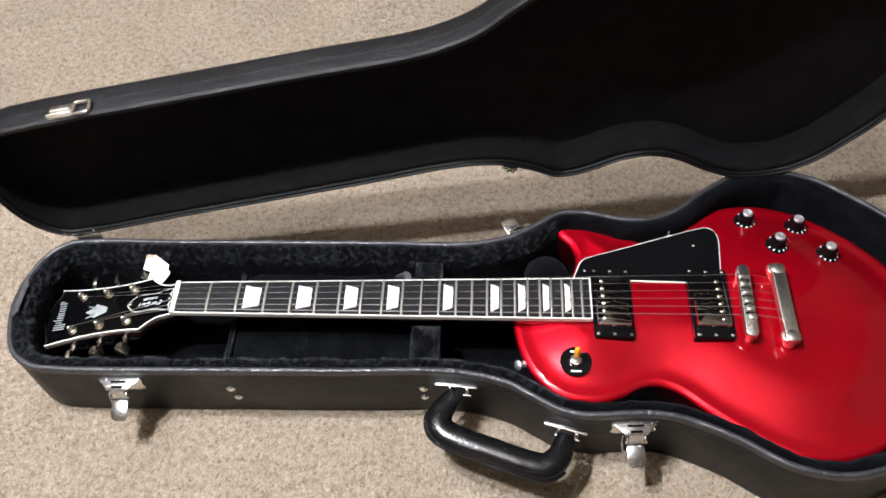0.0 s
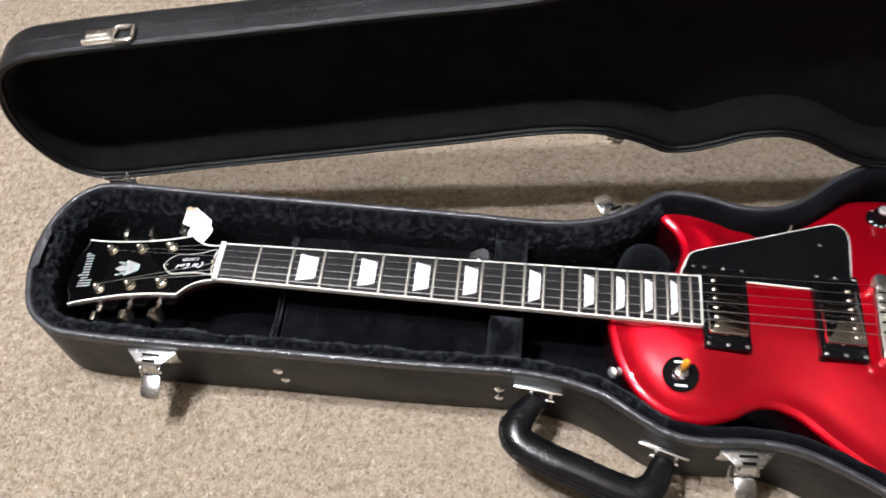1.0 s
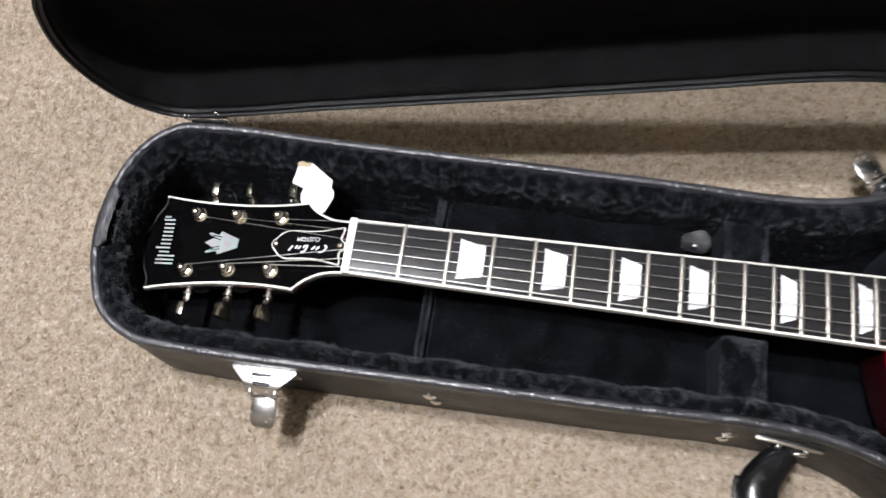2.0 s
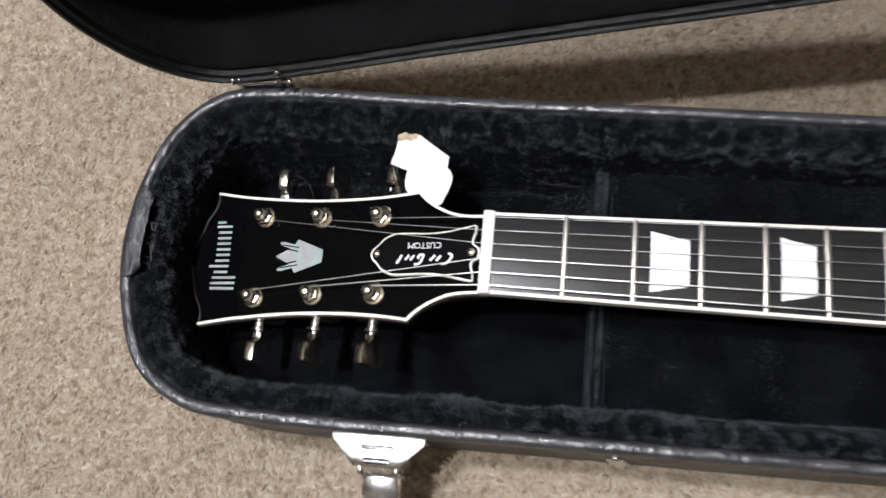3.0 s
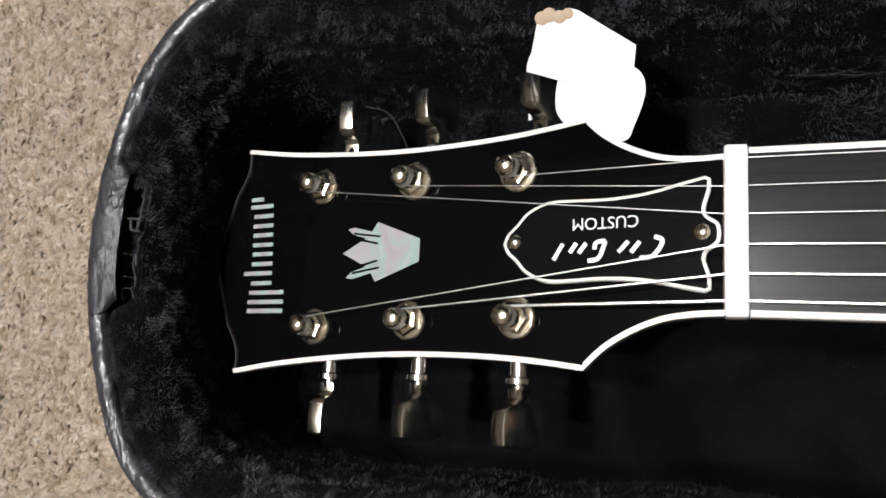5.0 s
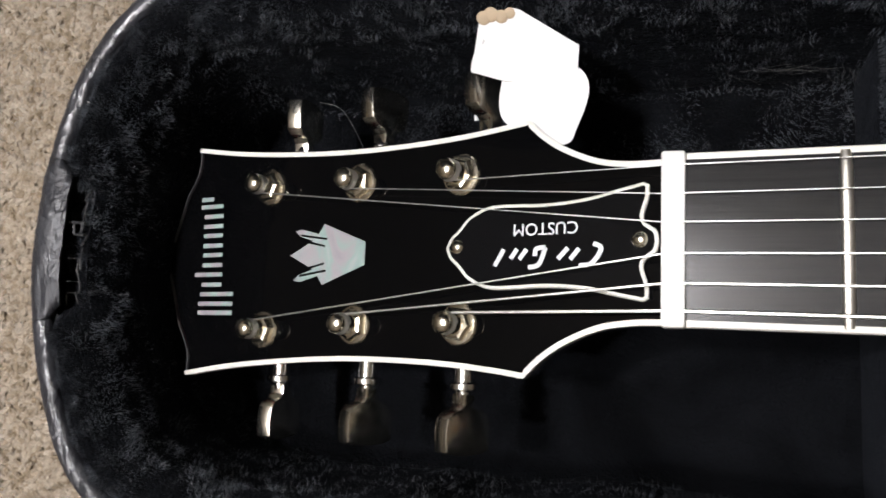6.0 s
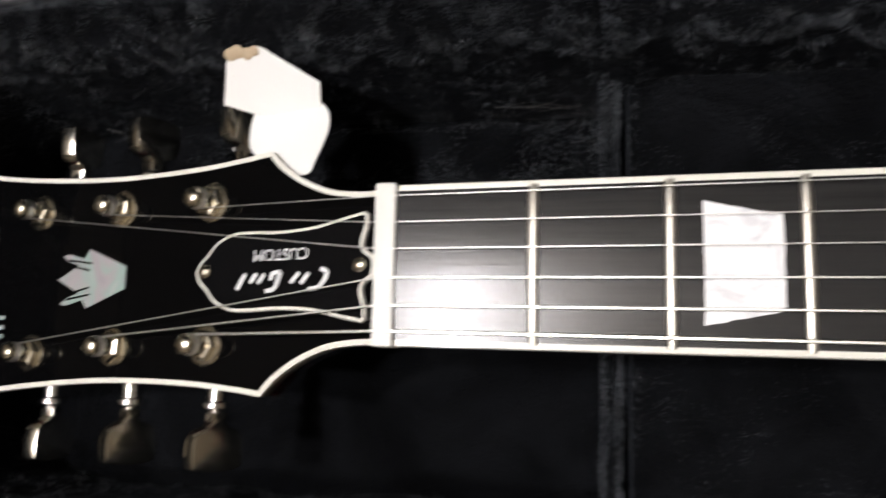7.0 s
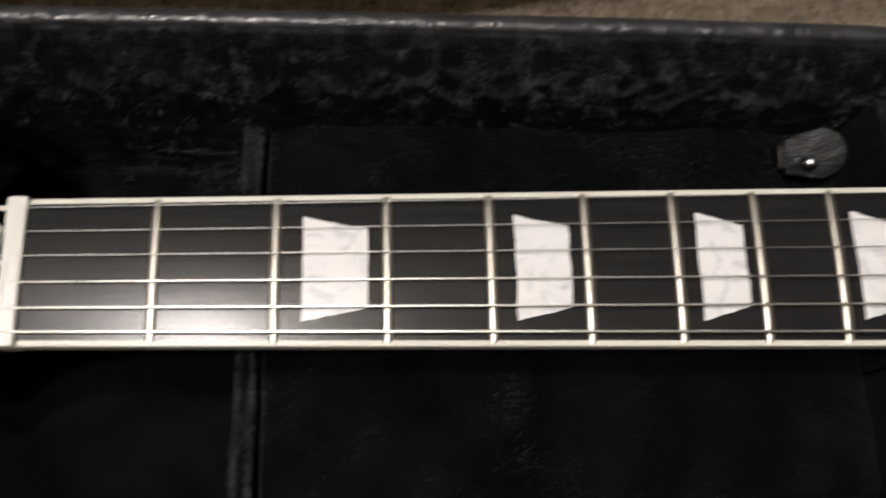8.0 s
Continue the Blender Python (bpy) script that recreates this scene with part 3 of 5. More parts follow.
    loop = [(0.0120, 0.010, -0.0130), (0.0128, 0.015, -0.0200), (0.0115, 0.0200, -0.0270), (0.0060, 0.0205, -0.0290)]
    sub("wire_loop", moved(tube(spline(loop, False, 0.0015), 0.0011, 8), swing))
    for x in (-0.0175, 0.0175):
        sub("rivet", moved(lathe([(0.0026, 0.0), (0.0022, 0.0008), (0.0, 0.0013)], 10), pose(x, 0.0022, -0.0065, -90, 0, 0)))
    return ob


latch(on_wall(-0.051, 0.0805))
latch(on_wall(0.497, 0.0800))
latch(on_wall(0.390, 0.0790, False), 22.0)

for sx in (0.067, 0.2785):
    for dz, r in ((0.0555, 0.0050), (0.0360, 0.0046)):
        cpart("stud", moved(lathe([(r, 0.0), (r, 0.0010), (r * 0.8, 0.0022), (r * 0.4, 0.0030), (0.0, 0.0032)], 16), on_wall(sx + (0.0555 - dz) * 0.10, dz) @ pose(0, 0, 0, -90, 0, 0)), M_CHROME, "chrome stud")

# carrying handle with its two brackets
handle_line = spline([(0.316, -0.097, 0.0620), (0.3055, -0.109, 0.0610), (0.2975, -0.1225, 0.0600), (0.2985, -0.1355, 0.0595), (0.3095, -0.1440, 0.0590), (0.357, -0.1620, 0.0585), (0.392, -0.1740, 0.0585), (0.4075, -0.1760, 0.0585), (0.4185, -0.1685, 0.0590), (0.4245, -0.157, 0.0595), (0.4290, -0.143, 0.0605)], False, 0.003)
sn = np.linspace(0, 1, len(handle_line))
fat = 0.0092 + 0.0049 * np.clip(np.minimum(sn, 1 - sn) / 0.16, 0, 1) ** 0.8
handle = cpart("handle", tube(handle_line, [(r, r * 0.64) for r in fat], 22), M_LEATHER, "rounded black vinyl carrying handle", sharp=70)
# welt along the outer edge, with a row of stitches beside it
k0, k1 = int(len(handle_line) * 0.16), int(len(handle_line) * 0.86)
ht = np.gradient(handle_line, axis=0)
ht /= np.linalg.norm(ht, axis=1, keepdims=True)
outer = np.c_[ht[:, 1], -ht[:, 0], np.full(len(ht), -0.18)]
outer /= np.linalg.norm(outer, axis=1, keepdims=True)
welt = np.array([handle_line[i] + outer[i] * fat[i] * (1.02 + 0.03 * noise.noise(Vector((i * 0.9, 2.0, 1.0)))) for i in range(k0, k1)])
part("welt", moved(tube(welt, [(0.0021 + 0.0003 * noise.noise(Vector((i * 0.7, 0.0, 3.0))), 0.0021) for i in range(k0, k1)], 8), CASE_AT), M_LEATHER, handle)
for q in range(1, len(welt) - 2, 2):
    a, b = welt[q] + np.array([0.0, 0.0030, 0.0054]), welt[q + 1] + np.array([0.0, 0.0030, 0.0054])
    part("stitch", moved(tube([a, a * 0.4 + b * 0.6], 0.0005, 5), CASE_AT), M_STITCH, handle)
for hx, hz in ((0.313, 0.0710), (0.4295, 0.0640)):
    m = on_wall(hx, hz)
    br = cpart("handle_bracket", moved(box(0.046, 0.0046, 0.0026, 0.0007, 0.002, (0, 0.0030, 0)), m), M_CHROME, "chrome handle bracket")
    for x in (-0.0120, 0.0060):
        part("post", moved(box(0.0034, 0.0034, 0.0125, 0.0006, 0.0008, (x, 0.0048, -0.012)), CASE_AT @ m), M_CHROME, br)
        part("foot", moved(box(0.0088, 0.0034, 0.0024, 0.0006, 0.0008, (x, 0.0056, -0.0142)), CASE_AT @ m), M_CHROME, br)

# ---- the lid, swung up about its hinge line on the far side ----
HA, HB, OPEN = np.array([-0.13, 0.0877]), np.array([0.69, 0.1811]), 90.5
hu = (HB - HA) / np.linalg.norm(HB - HA)
HZ = 0.1010
SWING = Matrix.Translation((HA[0], HA[1], HZ)) @ Matrix.Rotation(-radians(OPEN), 4, Vector((hu[0], hu[1], 0))) @ Matrix.Translation((-HA[0], -HA[1], -HZ))
T = HZ + 0.0005
lid = cpart("lid", moved(joined(
    sweep(CASE, [(0.007, T + 0.002), (0.0065, T), (0.0035, T), (0.002, T - 0.0006), (0.0005, T + 0.0006), (0.0, T + 0.003), (0.0, T + 0.034), (0.0015, T + 0.039), (0.005, T + 0.043), (0.010, T + 0.045), (0.030, T + 0.0475), (0.030, T + 0.0435), (0.010, T + 0.0405), (0.007, T + 0.036)]),
    rings([flat(inset(CASE, 0.0295), T + 0.0435), flat(inset(CASE, 0.0295), T + 0.0475)])), SWING), M_VINYL, "lid of black grained vinyl standing open", sharp=45)


def lpart(name, g, m, label="", **kw):
    return part(name, moved(g, CASE_AT @ SWING), m, lid, label, **kw)


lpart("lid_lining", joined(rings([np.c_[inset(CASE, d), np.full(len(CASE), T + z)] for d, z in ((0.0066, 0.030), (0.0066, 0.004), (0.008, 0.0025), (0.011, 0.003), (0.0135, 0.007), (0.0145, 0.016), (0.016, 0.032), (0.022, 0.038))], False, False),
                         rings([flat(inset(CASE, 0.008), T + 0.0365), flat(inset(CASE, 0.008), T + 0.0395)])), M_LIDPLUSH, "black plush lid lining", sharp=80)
# valance bead along the lid edge
lpart("edge_bead", sweep(CASE, [(0.0012, T - 0.0018), (0.0030, T - 0.0018), (0.0034, T + 0.0002), (0.0008, T + 0.0002)]), M_VINYL)

# stitched seam along the lid's wall
sides_i = [i for i in range(len(CASE)) if CASE[i, 1] < 0 and -0.16 < CASE[i, 0] < 0.80]
st_v = []
for i in sides_i:
    d = np.roll(CASE, -1, 0)[i] - CASE[i]
    d /= np.linalg.norm(d)
    nrm = np.array([d[1], -d[0]])
    c = np.array([*(CASE[i] + nrm * 0.0001), T + 0.0175])
    a, b = np.array([*d, 0]) * 0.00125, np.array([0, 0, 0.0005])
    st_v.append([c - a - b, c + a - b * 0.4, c + a + b, c - a + b * 0.4, c + np.array([*nrm, 0]) * 0.0007])
st_m = np.array(CASE_AT @ SWING)
st_v = np.array(st_v) @ st_m[:3, :3].T + st_m[:3, 3]
tagged(loose("stitching", st_v, [(0, 1, 4), (1, 2, 4), (2, 3, 4), (3, 0, 4)], material("grey_thread", (0.030, 0.030, 0.032), 0.6), lid, "row of grey stitches"), kind="stuff")


def on_lid(x, z, near=True):
    return on_wall(x, T + z, near)


# catch plate for the latch, on the lid's edge
cm = on_lid(-0.052, 0.0)
catch = lpart("catch", moved(joined(box(0.026, 0.003, 0.017, 0.0006, 0.001, (0.012, 0.0015, 0.0))), cm), M_PLATE, "nickel catch plate")
for g in (box(0.020, 0.004, 0.0028, 0.0006, 0.001, (0.012, 0.0042, 0.006)), box(0.026, 0.0045, 0.0022, 0.0006, 0.001, (0.012, 0.0042, 0.0005))):
    part("rib", moved(g, CASE_AT @ SWING @ cm), M_CATCH, catch)
ring_line = np.array([(x - 0.0105, 0.0025, z + 0.0088) for x, z in rect(0.0170, 0.0172, 0.0035)])
lpart("catch_ring", moved(tube(np.vstack([ring_line, ring_line[:2]]), (0.0023), 8), cm), M_CHROME, "chrome catch loop")
tm = on_lid(0.378, 0.0, False)
lpart("catch_tab", moved(joined(box(0.018, 0.004, 0.010, 0.0008, 0.001, (0, 0.002, -0.003)), box(0.010, 0.007, 0.003, 0.0008, 0.001, (0.002, 0.004, -0.004))), tm), M_NICKEL, "dull metal catch tab")

# hinge at the neck end
hinge = cpart("hinge", moved(joined(*[moved(lathe([(0.0, 0.0), (0.0014, 0.0), (0.0017, 0.0006), (0.0017, 0.0094), (0.0014, 0.010), (0.0, 0.010)], 12), pose(k * 0.0108, 0, 0, 0, 90, 0)) for k in (-1.5, -0.5, 0.5)]),
                           Matrix.Translation((-0.130, 0.0890, HZ - 0.0045)) @ pose(0, 0, 0, 0, 0, 5)), M_CHROME, "chrome hinge")
part("leaf", moved(moved(box(0.030, 0.0012, 0.012, 0.0003, 0.001, (0, 0.0, 0)), Matrix.Translation((-0.130, 0.0886, HZ - 0.017)) @ pose(0, 0, 0, 0, 0, 2)), CASE_AT), M_CHROME, hinge)
part("leaf", moved(moved(joined(box(0.0050, 0.0014, 0.010, 0.0003, 0.001, (0.006, 0, 0))), Matrix.Translation((-0.130, 0.0905, HZ - 0.004)) @ pose(0, 0, 0, 0, 0, 6)), CASE_AT), M_CHROME, hinge)

# small chrome domes added to make the glints along the hinge
for x, y, z, r in ((-0.1460, 0.0860, 0.1030, 0.0018), (-0.1425, 0.0862, 0.1032, 0.0013), (-0.1220, 0.0858, 0.1030, 0.0015), (-0.1145, 0.0862, 0.1030, 0.0021), (-0.1205, 0.0890, 0.1078, 0.0021)):
    part("rivet", moved(lathe([(r, -0.002), (r, 0.0), (r * 0.87, r * 0.5), (r * 0.5, r * 0.87), (0.0, r)], 14), CASE_AT @ Matrix.Translation((x, y, z))), M_CHROME, hinge)

# ---- the guitar: nut at x = 0, board level at ZB ----
ZB = 0.100
SCALE = 0.6255


def fret_x(n):
    return SCALE * (1 - 2 ** (-n / 12))


def half(x):
    return 0.0209 + x * (0.0268 - 0.0209) / fret_x(22)


END = fret_x(22) + 0.0085
guitar = thing("electric_guitar", "candy red single-cutaway electric guitar resting in its open case", "electric guitar", (0.3, 0, 0))


def gpart(name, g, m, label="", parent=None, **kw):
    return part(name, moved(g, CASE_AT), m, parent if parent is not None else guitar, label, **kw)


# body: arched top over a solid slab
BODY = ccw(spline([(0.3750, -0.005), (0.3772, -0.034), (0.3865, -0.0665), (0.4045, -0.0940), (0.430, -0.1105), (0.460, -0.1138), (0.487, -0.1062), (0.508, -0.0945), (0.526, -0.0920), (0.545, -0.0985), (0.570, -0.1180), (0.595, -0.1360),
                   (0.620, -0.1520), (0.645, -0.1640), (0.672, -0.1695), (0.700, -0.1685), (0.735, -0.158), (0.775, -0.128), (0.808, -0.082), (0.825, -0.030), (0.826, 0.012), (0.815, 0.044), (0.794, 0.078), (0.749, 0.120), (0.703, 0.145),
                   (0.659, 0.153), (0.618, 0.146), (0.590, 0.130), (0.566, 0.104), (0.550, 0.091), (0.538, 0.0885), (0.515, 0.098), (0.483, 0.115), (0.457, 0.122), (0.436, 0.1205), (0.426, 0.1125), (0.429, 0.1020), (0.441, 0.088),
                   (0.4475, 0.072), (0.4460, 0.054), (0.438, 0.038), (0.424, 0.029), (0.400, 0.0270), (0.382, 0.0240)], True, 0.0035))


def edge_z(x):
    return ZB - 0.0205 - 0.046 * (x - 0.45)


def top_z(x, y):
    """Height of the arched top."""
    d = np.sqrt(((BODY - (x, y)) ** 2).sum(1)).min()
    u = min(max((d - 0.006) / 0.075, 0.0), 1.0)
    return edge_z(x) + 0.0135 * u * u * (3 - 2 * u) - 0.0011 * math.exp(-((d - 0.020) / 0.010) ** 2)


def inside(o, x, y):
    x0, y0 = o[:, 0], o[:, 1]
    x1, y1 = np.roll(x0, -1), np.roll(y0, -1)
    with np.errstate(divide="ignore", invalid="ignore"):
        hit = ((y0 > y) != (y1 > y)) & (x < (x1 - x0) * (y - y0) / (y1 - y0) + x0)
    return bool(hit.sum() % 2)


from mathutils.geometry import delaunay_2d_cdt

inner_ring = inset(BODY, 0.0065)
grid = [(x, y) for x in np.arange(0.375, 0.835, 0.006) for y in np.arange(-0.18, 0.165, 0.006)]
grid = [p for p in grid if inside(BODY, *p) and np.sqrt(((BODY - p) ** 2).sum(1)).min() > 0.0088]
nb = len(inner_ring)
tri = delaunay_2d_cdt([Vector(p) for p in inner_ring.tolist()] + [Vector(p) for p in grid], [(i, (i + 1) % nb) for i in range(nb)], [], 1, 1e-6)
vt = np.array([(p.x, p.y, top_z(p.x, p.y) + (0.0 if i >= nb else -0.0001)) for i, p in enumerate(tri[0])])
top = (vt, [tuple(f) for f in tri[2]])
ez = np.array([edge_z(x) for x in BODY[:, 0]])
side = rings([np.c_[inset(BODY, 0.006), ez - 0.049], np.c_[inset(BODY, 0.0015), ez - 0.0475], np.c_[BODY, ez - 0.043], np.c_[BODY, ez - 0.0048]], True, False)
body_ob = gpart("body", joined(rings([np.c_[BODY, ez - 0.0048], np.c_[inset(BODY, 0.0004), ez - 0.0034], np.c_[inset(BODY, 0.0014), ez - 0.0022], np.c_[inset(BODY, 0.0028), ez - 0.0014], np.c_[inset(BODY, 0.0046), ez - 0.0007], np.c_[inner_ring, ez - 0.0001]], False, False), top), M_RED, "glossy candy red body with an arched top", sharp=50)
gpart("body_side", side, M_SIDE_SHADED, "red lacquered side, its shade put into the colour", body_ob, sharp=50)

# neck: half-round behind the board, from the headstock to the heel
nx = np.linspace(-0.006, 0.462, 48)
loops = []
for x in nx:
    w = half(max(x, 0)) - 0.0004
    deep = 0.0155 + 0.004 * x / 0.45 + (0.020 * min(max((x - 0.375) / 0.05, 0), 1))
    a = np.linspace(0, np.pi, 15)
    pts = [(x, -w * np.cos(t), ZB - 0.0062 - deep * np.sin(t) ** 0.8) for t in a]
    loops.append(np.array(pts))
gpart("neck", rings(loops), M_NECK, "dark red lacquered neck", sharp=60)


# fretboard, slightly domed across, with binding strips on both edges
def dome(y, w):
    return 0.0009 * (1 - (y / w) ** 2) - 0.0009


bx = np.linspace(0.0, END, 40)
ya = np.linspace(-1, 1, 13)
loops = []
for x in bx:
    w = half(x) - 0.0017
    upper = [(x, w * k, ZB + dome(w * k, half(x))) for k in ya]
    loops.append(np.array([(x, w, ZB - 0.006), (x, -w, ZB - 0.006)] + upper))
board = gpart("fretboard", rings(loops), M_BOARD, "dark rosewood fretboard with pearl trapezoid inlays", sharp=40)
for s in (-1, 1):
    loops = []
    for x in bx:
        a, b = sorted((s * half(x), s * (half(x) - 0.0017)))
        t = ZB + dome(half(x) - 0.0008, half(x))
        o = [(a, ZB - 0.0062), (b, ZB - 0.0062), (b, t + 0.0001), (a + 0.0003 if s < 0 else b - 0.0, t + 0.0001), (a, t - 0.0004)] if s < 0 else [(a, ZB - 0.0062), (b, ZB - 0.0062), (b, t - 0.0004), (b - 0.0003, t + 0.0001), (a, t + 0.0001)]
        loops.append(np.array([(x, y, z) for y, z in o]))
    gpart("binding", rings(loops), M_BIND, "cream binding strip", board, sharp=30)
gpart("binding", box(0.0018, 2 * half(END) - 0.001, 0.0062, 0.0003, 0, (END + 0.0009, 0, ZB - 0.0062)), M_BIND, "cream binding strip", board)

for n in range(1, 23):
    x = fret_x(n)
    w = half(x) - 0.0010
    wire = [(-0.00142, 0.0), (-0.00138, 0.00045), (-0.0009, 0.00084), (0.0, 0.00096), (0.0009, 0.00084), (0.00138, 0.00045), (0.00142, 0.0)]
    loops = []
    for k in np.linspace(-1, 1, 11):
        drop = 0.0 if abs(k) < 0.99 else 0.0004
        loops.append(np.array([(x + a * (1 if drop == 0 else 0.8), w * k, ZB + dome(w * k * 0.96, half(x)) + b - drop - 0.0001) for a, b in wire]))
    gpart("fret", rings(loops), M_FRET, "", board, sharp=70)

for n in (3, 5, 7, 9, 12, 15, 17, 19, 21):
    a, b = fret_x(n - 1), fret_x(n)
    span = b - a
    x0, x1 = a + 0.0075 * min(1, span / 0.03), b - 0.0055 * min(1, span / 0.03)
    if n > 15:
        x0, x1 = a + span * 0.26, b - span * 0.20
    wide = half((a + b) / 2) * (0.685 if n < 12 else 0.71)
    slim = wide * 0.76
    random.seed(n)
    pts = []
    for (p, q) in (((x0, -wide), (x1, -slim)), ((x1, -slim), (x1, slim)), ((x1, slim), (x0, wide)), ((x0, wide), (x0, -wide))):
        for k in range(8):
            f = k / 8
            j = 0.00022
            pts.append((p[0] + (q[0] - p[0]) * f + random.uniform(-j, j), p[1] + (q[1] - p[1]) * f + random.uniform(-j, j)))
    o = ccw(np.array(pts))
    lo = np.array([(x, y, ZB + dome(y, half(x)) - 0.0006) for x, y in o])
    hi = np.array([(x, y, ZB + dome(y, half(x)) + 0.00012) for x, y in o])
    mid = (o - o.mean(0)) * 0.5 + o.mean(0)
    mi = np.array([(x, y, ZB + dome(y, half(x)) + 0.00014) for x, y in mid])
    gpart("inlay", rings([lo, hi, mi]), M_INLAY, "", board, sharp=60)

# nut
gpart("nut", joined(box(0.0056, 2 * half(0) + 0.0004, 0.0090, 0.0006, 0.0008, (-0.0028, 0, ZB - 0.0076))), M_NUT, "white bone nut")

# headstock, tilted back
SLOPE, HZ0 = 0.2634, -0.0034
HEAD_NEAR = [(-0.005, -0.0204), (-0.0126, -0.0206), (-0.021, -0.0219), (-0.0298, -0.0256), (-0.0359, -0.0296), (-0.0412, -0.0347)]
HEAD_SIDE = [(-0.0485, -0.0338), (-0.0622, -0.0326), (-0.0805, -0.0320), (-0.1004, -0.0322), (-0.122, -0.0336), (-0.1455, -0.0361), (-0.1640, -0.0391)]


def crest():
    """The scrolled top edge of the headstock: two shallow dips with a crest between."""
    pts = []
    for k in np.linspace(-1, 1, 25):
        dip = 0.0125 * (1 - abs(k)) ** 1.15 - 0.0022 * np.sin(np.pi * min(1, (1 - abs(k)) / 0.42)) * (1 if abs(k) > 0.58 else 0)
        pts.append((-0.1640 - dip, 0.0391 * k))
    return pts


n1 = spline(HEAD_NEAR, False, 0.0015)
n2 = spline(HEAD_SIDE, False, 0.0025)
low = np.vstack([n1, n2])
cr = np.array(crest())[1:-1]
HEAD = np.vstack([low, cr, low[::-1] * (1, -1)])
HEAD = ccw(HEAD)


def hz(x):
    return ZB + HZ0 + SLOPE * x


def tilt(o, up):
    """An outline laid on the headstock's face, raised by up."""
    o = np.asarray(o, float)
    return np.c_[o, ZB + HZ0 + SLOPE * o[:, 0] + up]


def clean_inset(o, d):
    """Insets an outline with corners; points that fold over are pulled back."""
    q = inset(o, d)
    for i in range(len(q)):
        if np.sqrt(((o - q[i]) ** 2).sum(1)).min() < d * 0.8:
            q[i] = o[i] + (q[i] - o[i]) * 0.75
    return q


head = gpart("headstock", rings([tilt(inset(HEAD, 0.0006), -0.0150), tilt(HEAD, -0.0140), tilt(HEAD, -0.0030)], True, True), M_NECK, "headstock with a glossy black face and white binding", sharp=45)
gpart("face", rings([tilt(clean_inset(HEAD, 0.0012), -0.0030), tilt(clean_inset(HEAD, 0.0012), 0.0)], False, True), M_GLOSS, "glossy black lacquered face", head, sharp=30)


sides_n = np.vstack([n1, n2])
for s in (1, -1):
    run = sides_n * (1, s)
    t = np.gradient(run, axis=0)
    t /= np.linalg.norm(t, axis=1, keepdims=True)
    nrm = np.stack([-t[:, 1], t[:, 0]], 1) * (1 if s > 0 else -1)
    inward = nrm if nrm[5][1] * s > 0 else -nrm
    ins = run + inward * 0.0015
    k = len(run)
    lp = [np.array([(*run[i], hz(run[i][0]) - 0.0062), (*run[i], hz(run[i][0]) + 0.0001), (*ins[i], hz(ins[i][0]) + 0.0003), (*ins[i], hz(ins[i][0]) - 0.003)]) for i in range(k)]
    gpart("binding", rings(lp), M_BIND, "white binding strip", head, sharp=40)
# Grey strip on the crest: its glint is painted in as colour
top_run = np.vstack([[(-0.1640, -0.0391)], cr, [(-0.1640, 0.0391)]])
lp = [np.array([(x - 0.0002, y, hz(x) - 0.006), (x - 0.0002, y, hz(x) - 0.0002), (x + 0.0004, y, hz(x) + 0.00025), (x + 0.0004, y, hz(x) - 0.004)]) for x, y in top_run]
gpart("crest_edge", rings(lp), M_GLINT, "thin grey strip with the crest glint put into its colour", head, sharp=40)

# crown inlay: a split flower of pearl
crown = [(-0.0928, -0.0035), (-0.0928, 0.0035), (-0.1083, 0.0096), (-0.1113, 0.0052), (-0.1150, 0.0033), (-0.1212, 0.0001), (-0.1150, -0.0030), (-0.1113, -0.0049), (-0.1083, -0.0093)]
inl = gpart("crown_inlay", rings([tilt(ccw(crown), -0.0004), tilt(ccw(crown), 0.00012)]), M_PEARL, "split-flower inlay of mother of pearl", head)
for s in (1, -1):
    petal = ccw(np.array([(-0.1085, 0.0061 * s), (-0.1170, 0.0083 * s), (-0.1195, 0.0078 * s), (-0.1175, 0.0060 * s), (-0.1105, 0.0040 * s)]))
    part("petal", moved(rings([tilt(petal, -0.0004), tilt(petal, 0.00014)]), CASE_AT), M_PEARL, inl)
    slit = ccw(np.array([(-0.1070, 0.0052 * s), (-0.1172, 0.0067 * s), (-0.1172, 0.0060 * s), (-0.1072, 0.0046 * s)]))
    part("slit", moved(rings([tilt(slit, 0.0001), tilt(slit, 0.00022)]), CASE_AT), M_GLOSS, inl)
    slit = ccw(np.array([(-0.1078, 0.0030 * s), (-0.1140, 0.0044 * s), (-0.1142, 0.0037 * s), (-0.1078, 0.0024 * s)]))
    part("slit", moved(rings([tilt(slit, 0.0001), tilt(slit, 0.00022)]), CASE_AT), M_GLOSS, inl)


# maker's mark: plain pearl strokes, not lettered
def stroke(points, wide, up=0.00014):
    p = np.array(points, float)
    if len(p) > 2:
        p = spline(p, False, 0.0006)
    t = np.gradient(p, axis=0)
    t /= np.linalg.norm(t, axis=1, keepdims=True) + 1e-12
    nrm = np.stack([-t[:, 1], t[:, 0]], 1) * wide / 2
    return rings([np.array([tilt([a + b], -0.0003)[0], tilt([a - b], -0.0003)[0], tilt([a - b], up)[0], tilt([a + b], up)[0]]) for a, b in zip(p, nrm)])


mark = gpart("pearl_mark", stroke([(-0.1600, -0.0180), (-0.1445, -0.0180)], 0.0015), M_PEARL, "row of plain pearl bars", head)
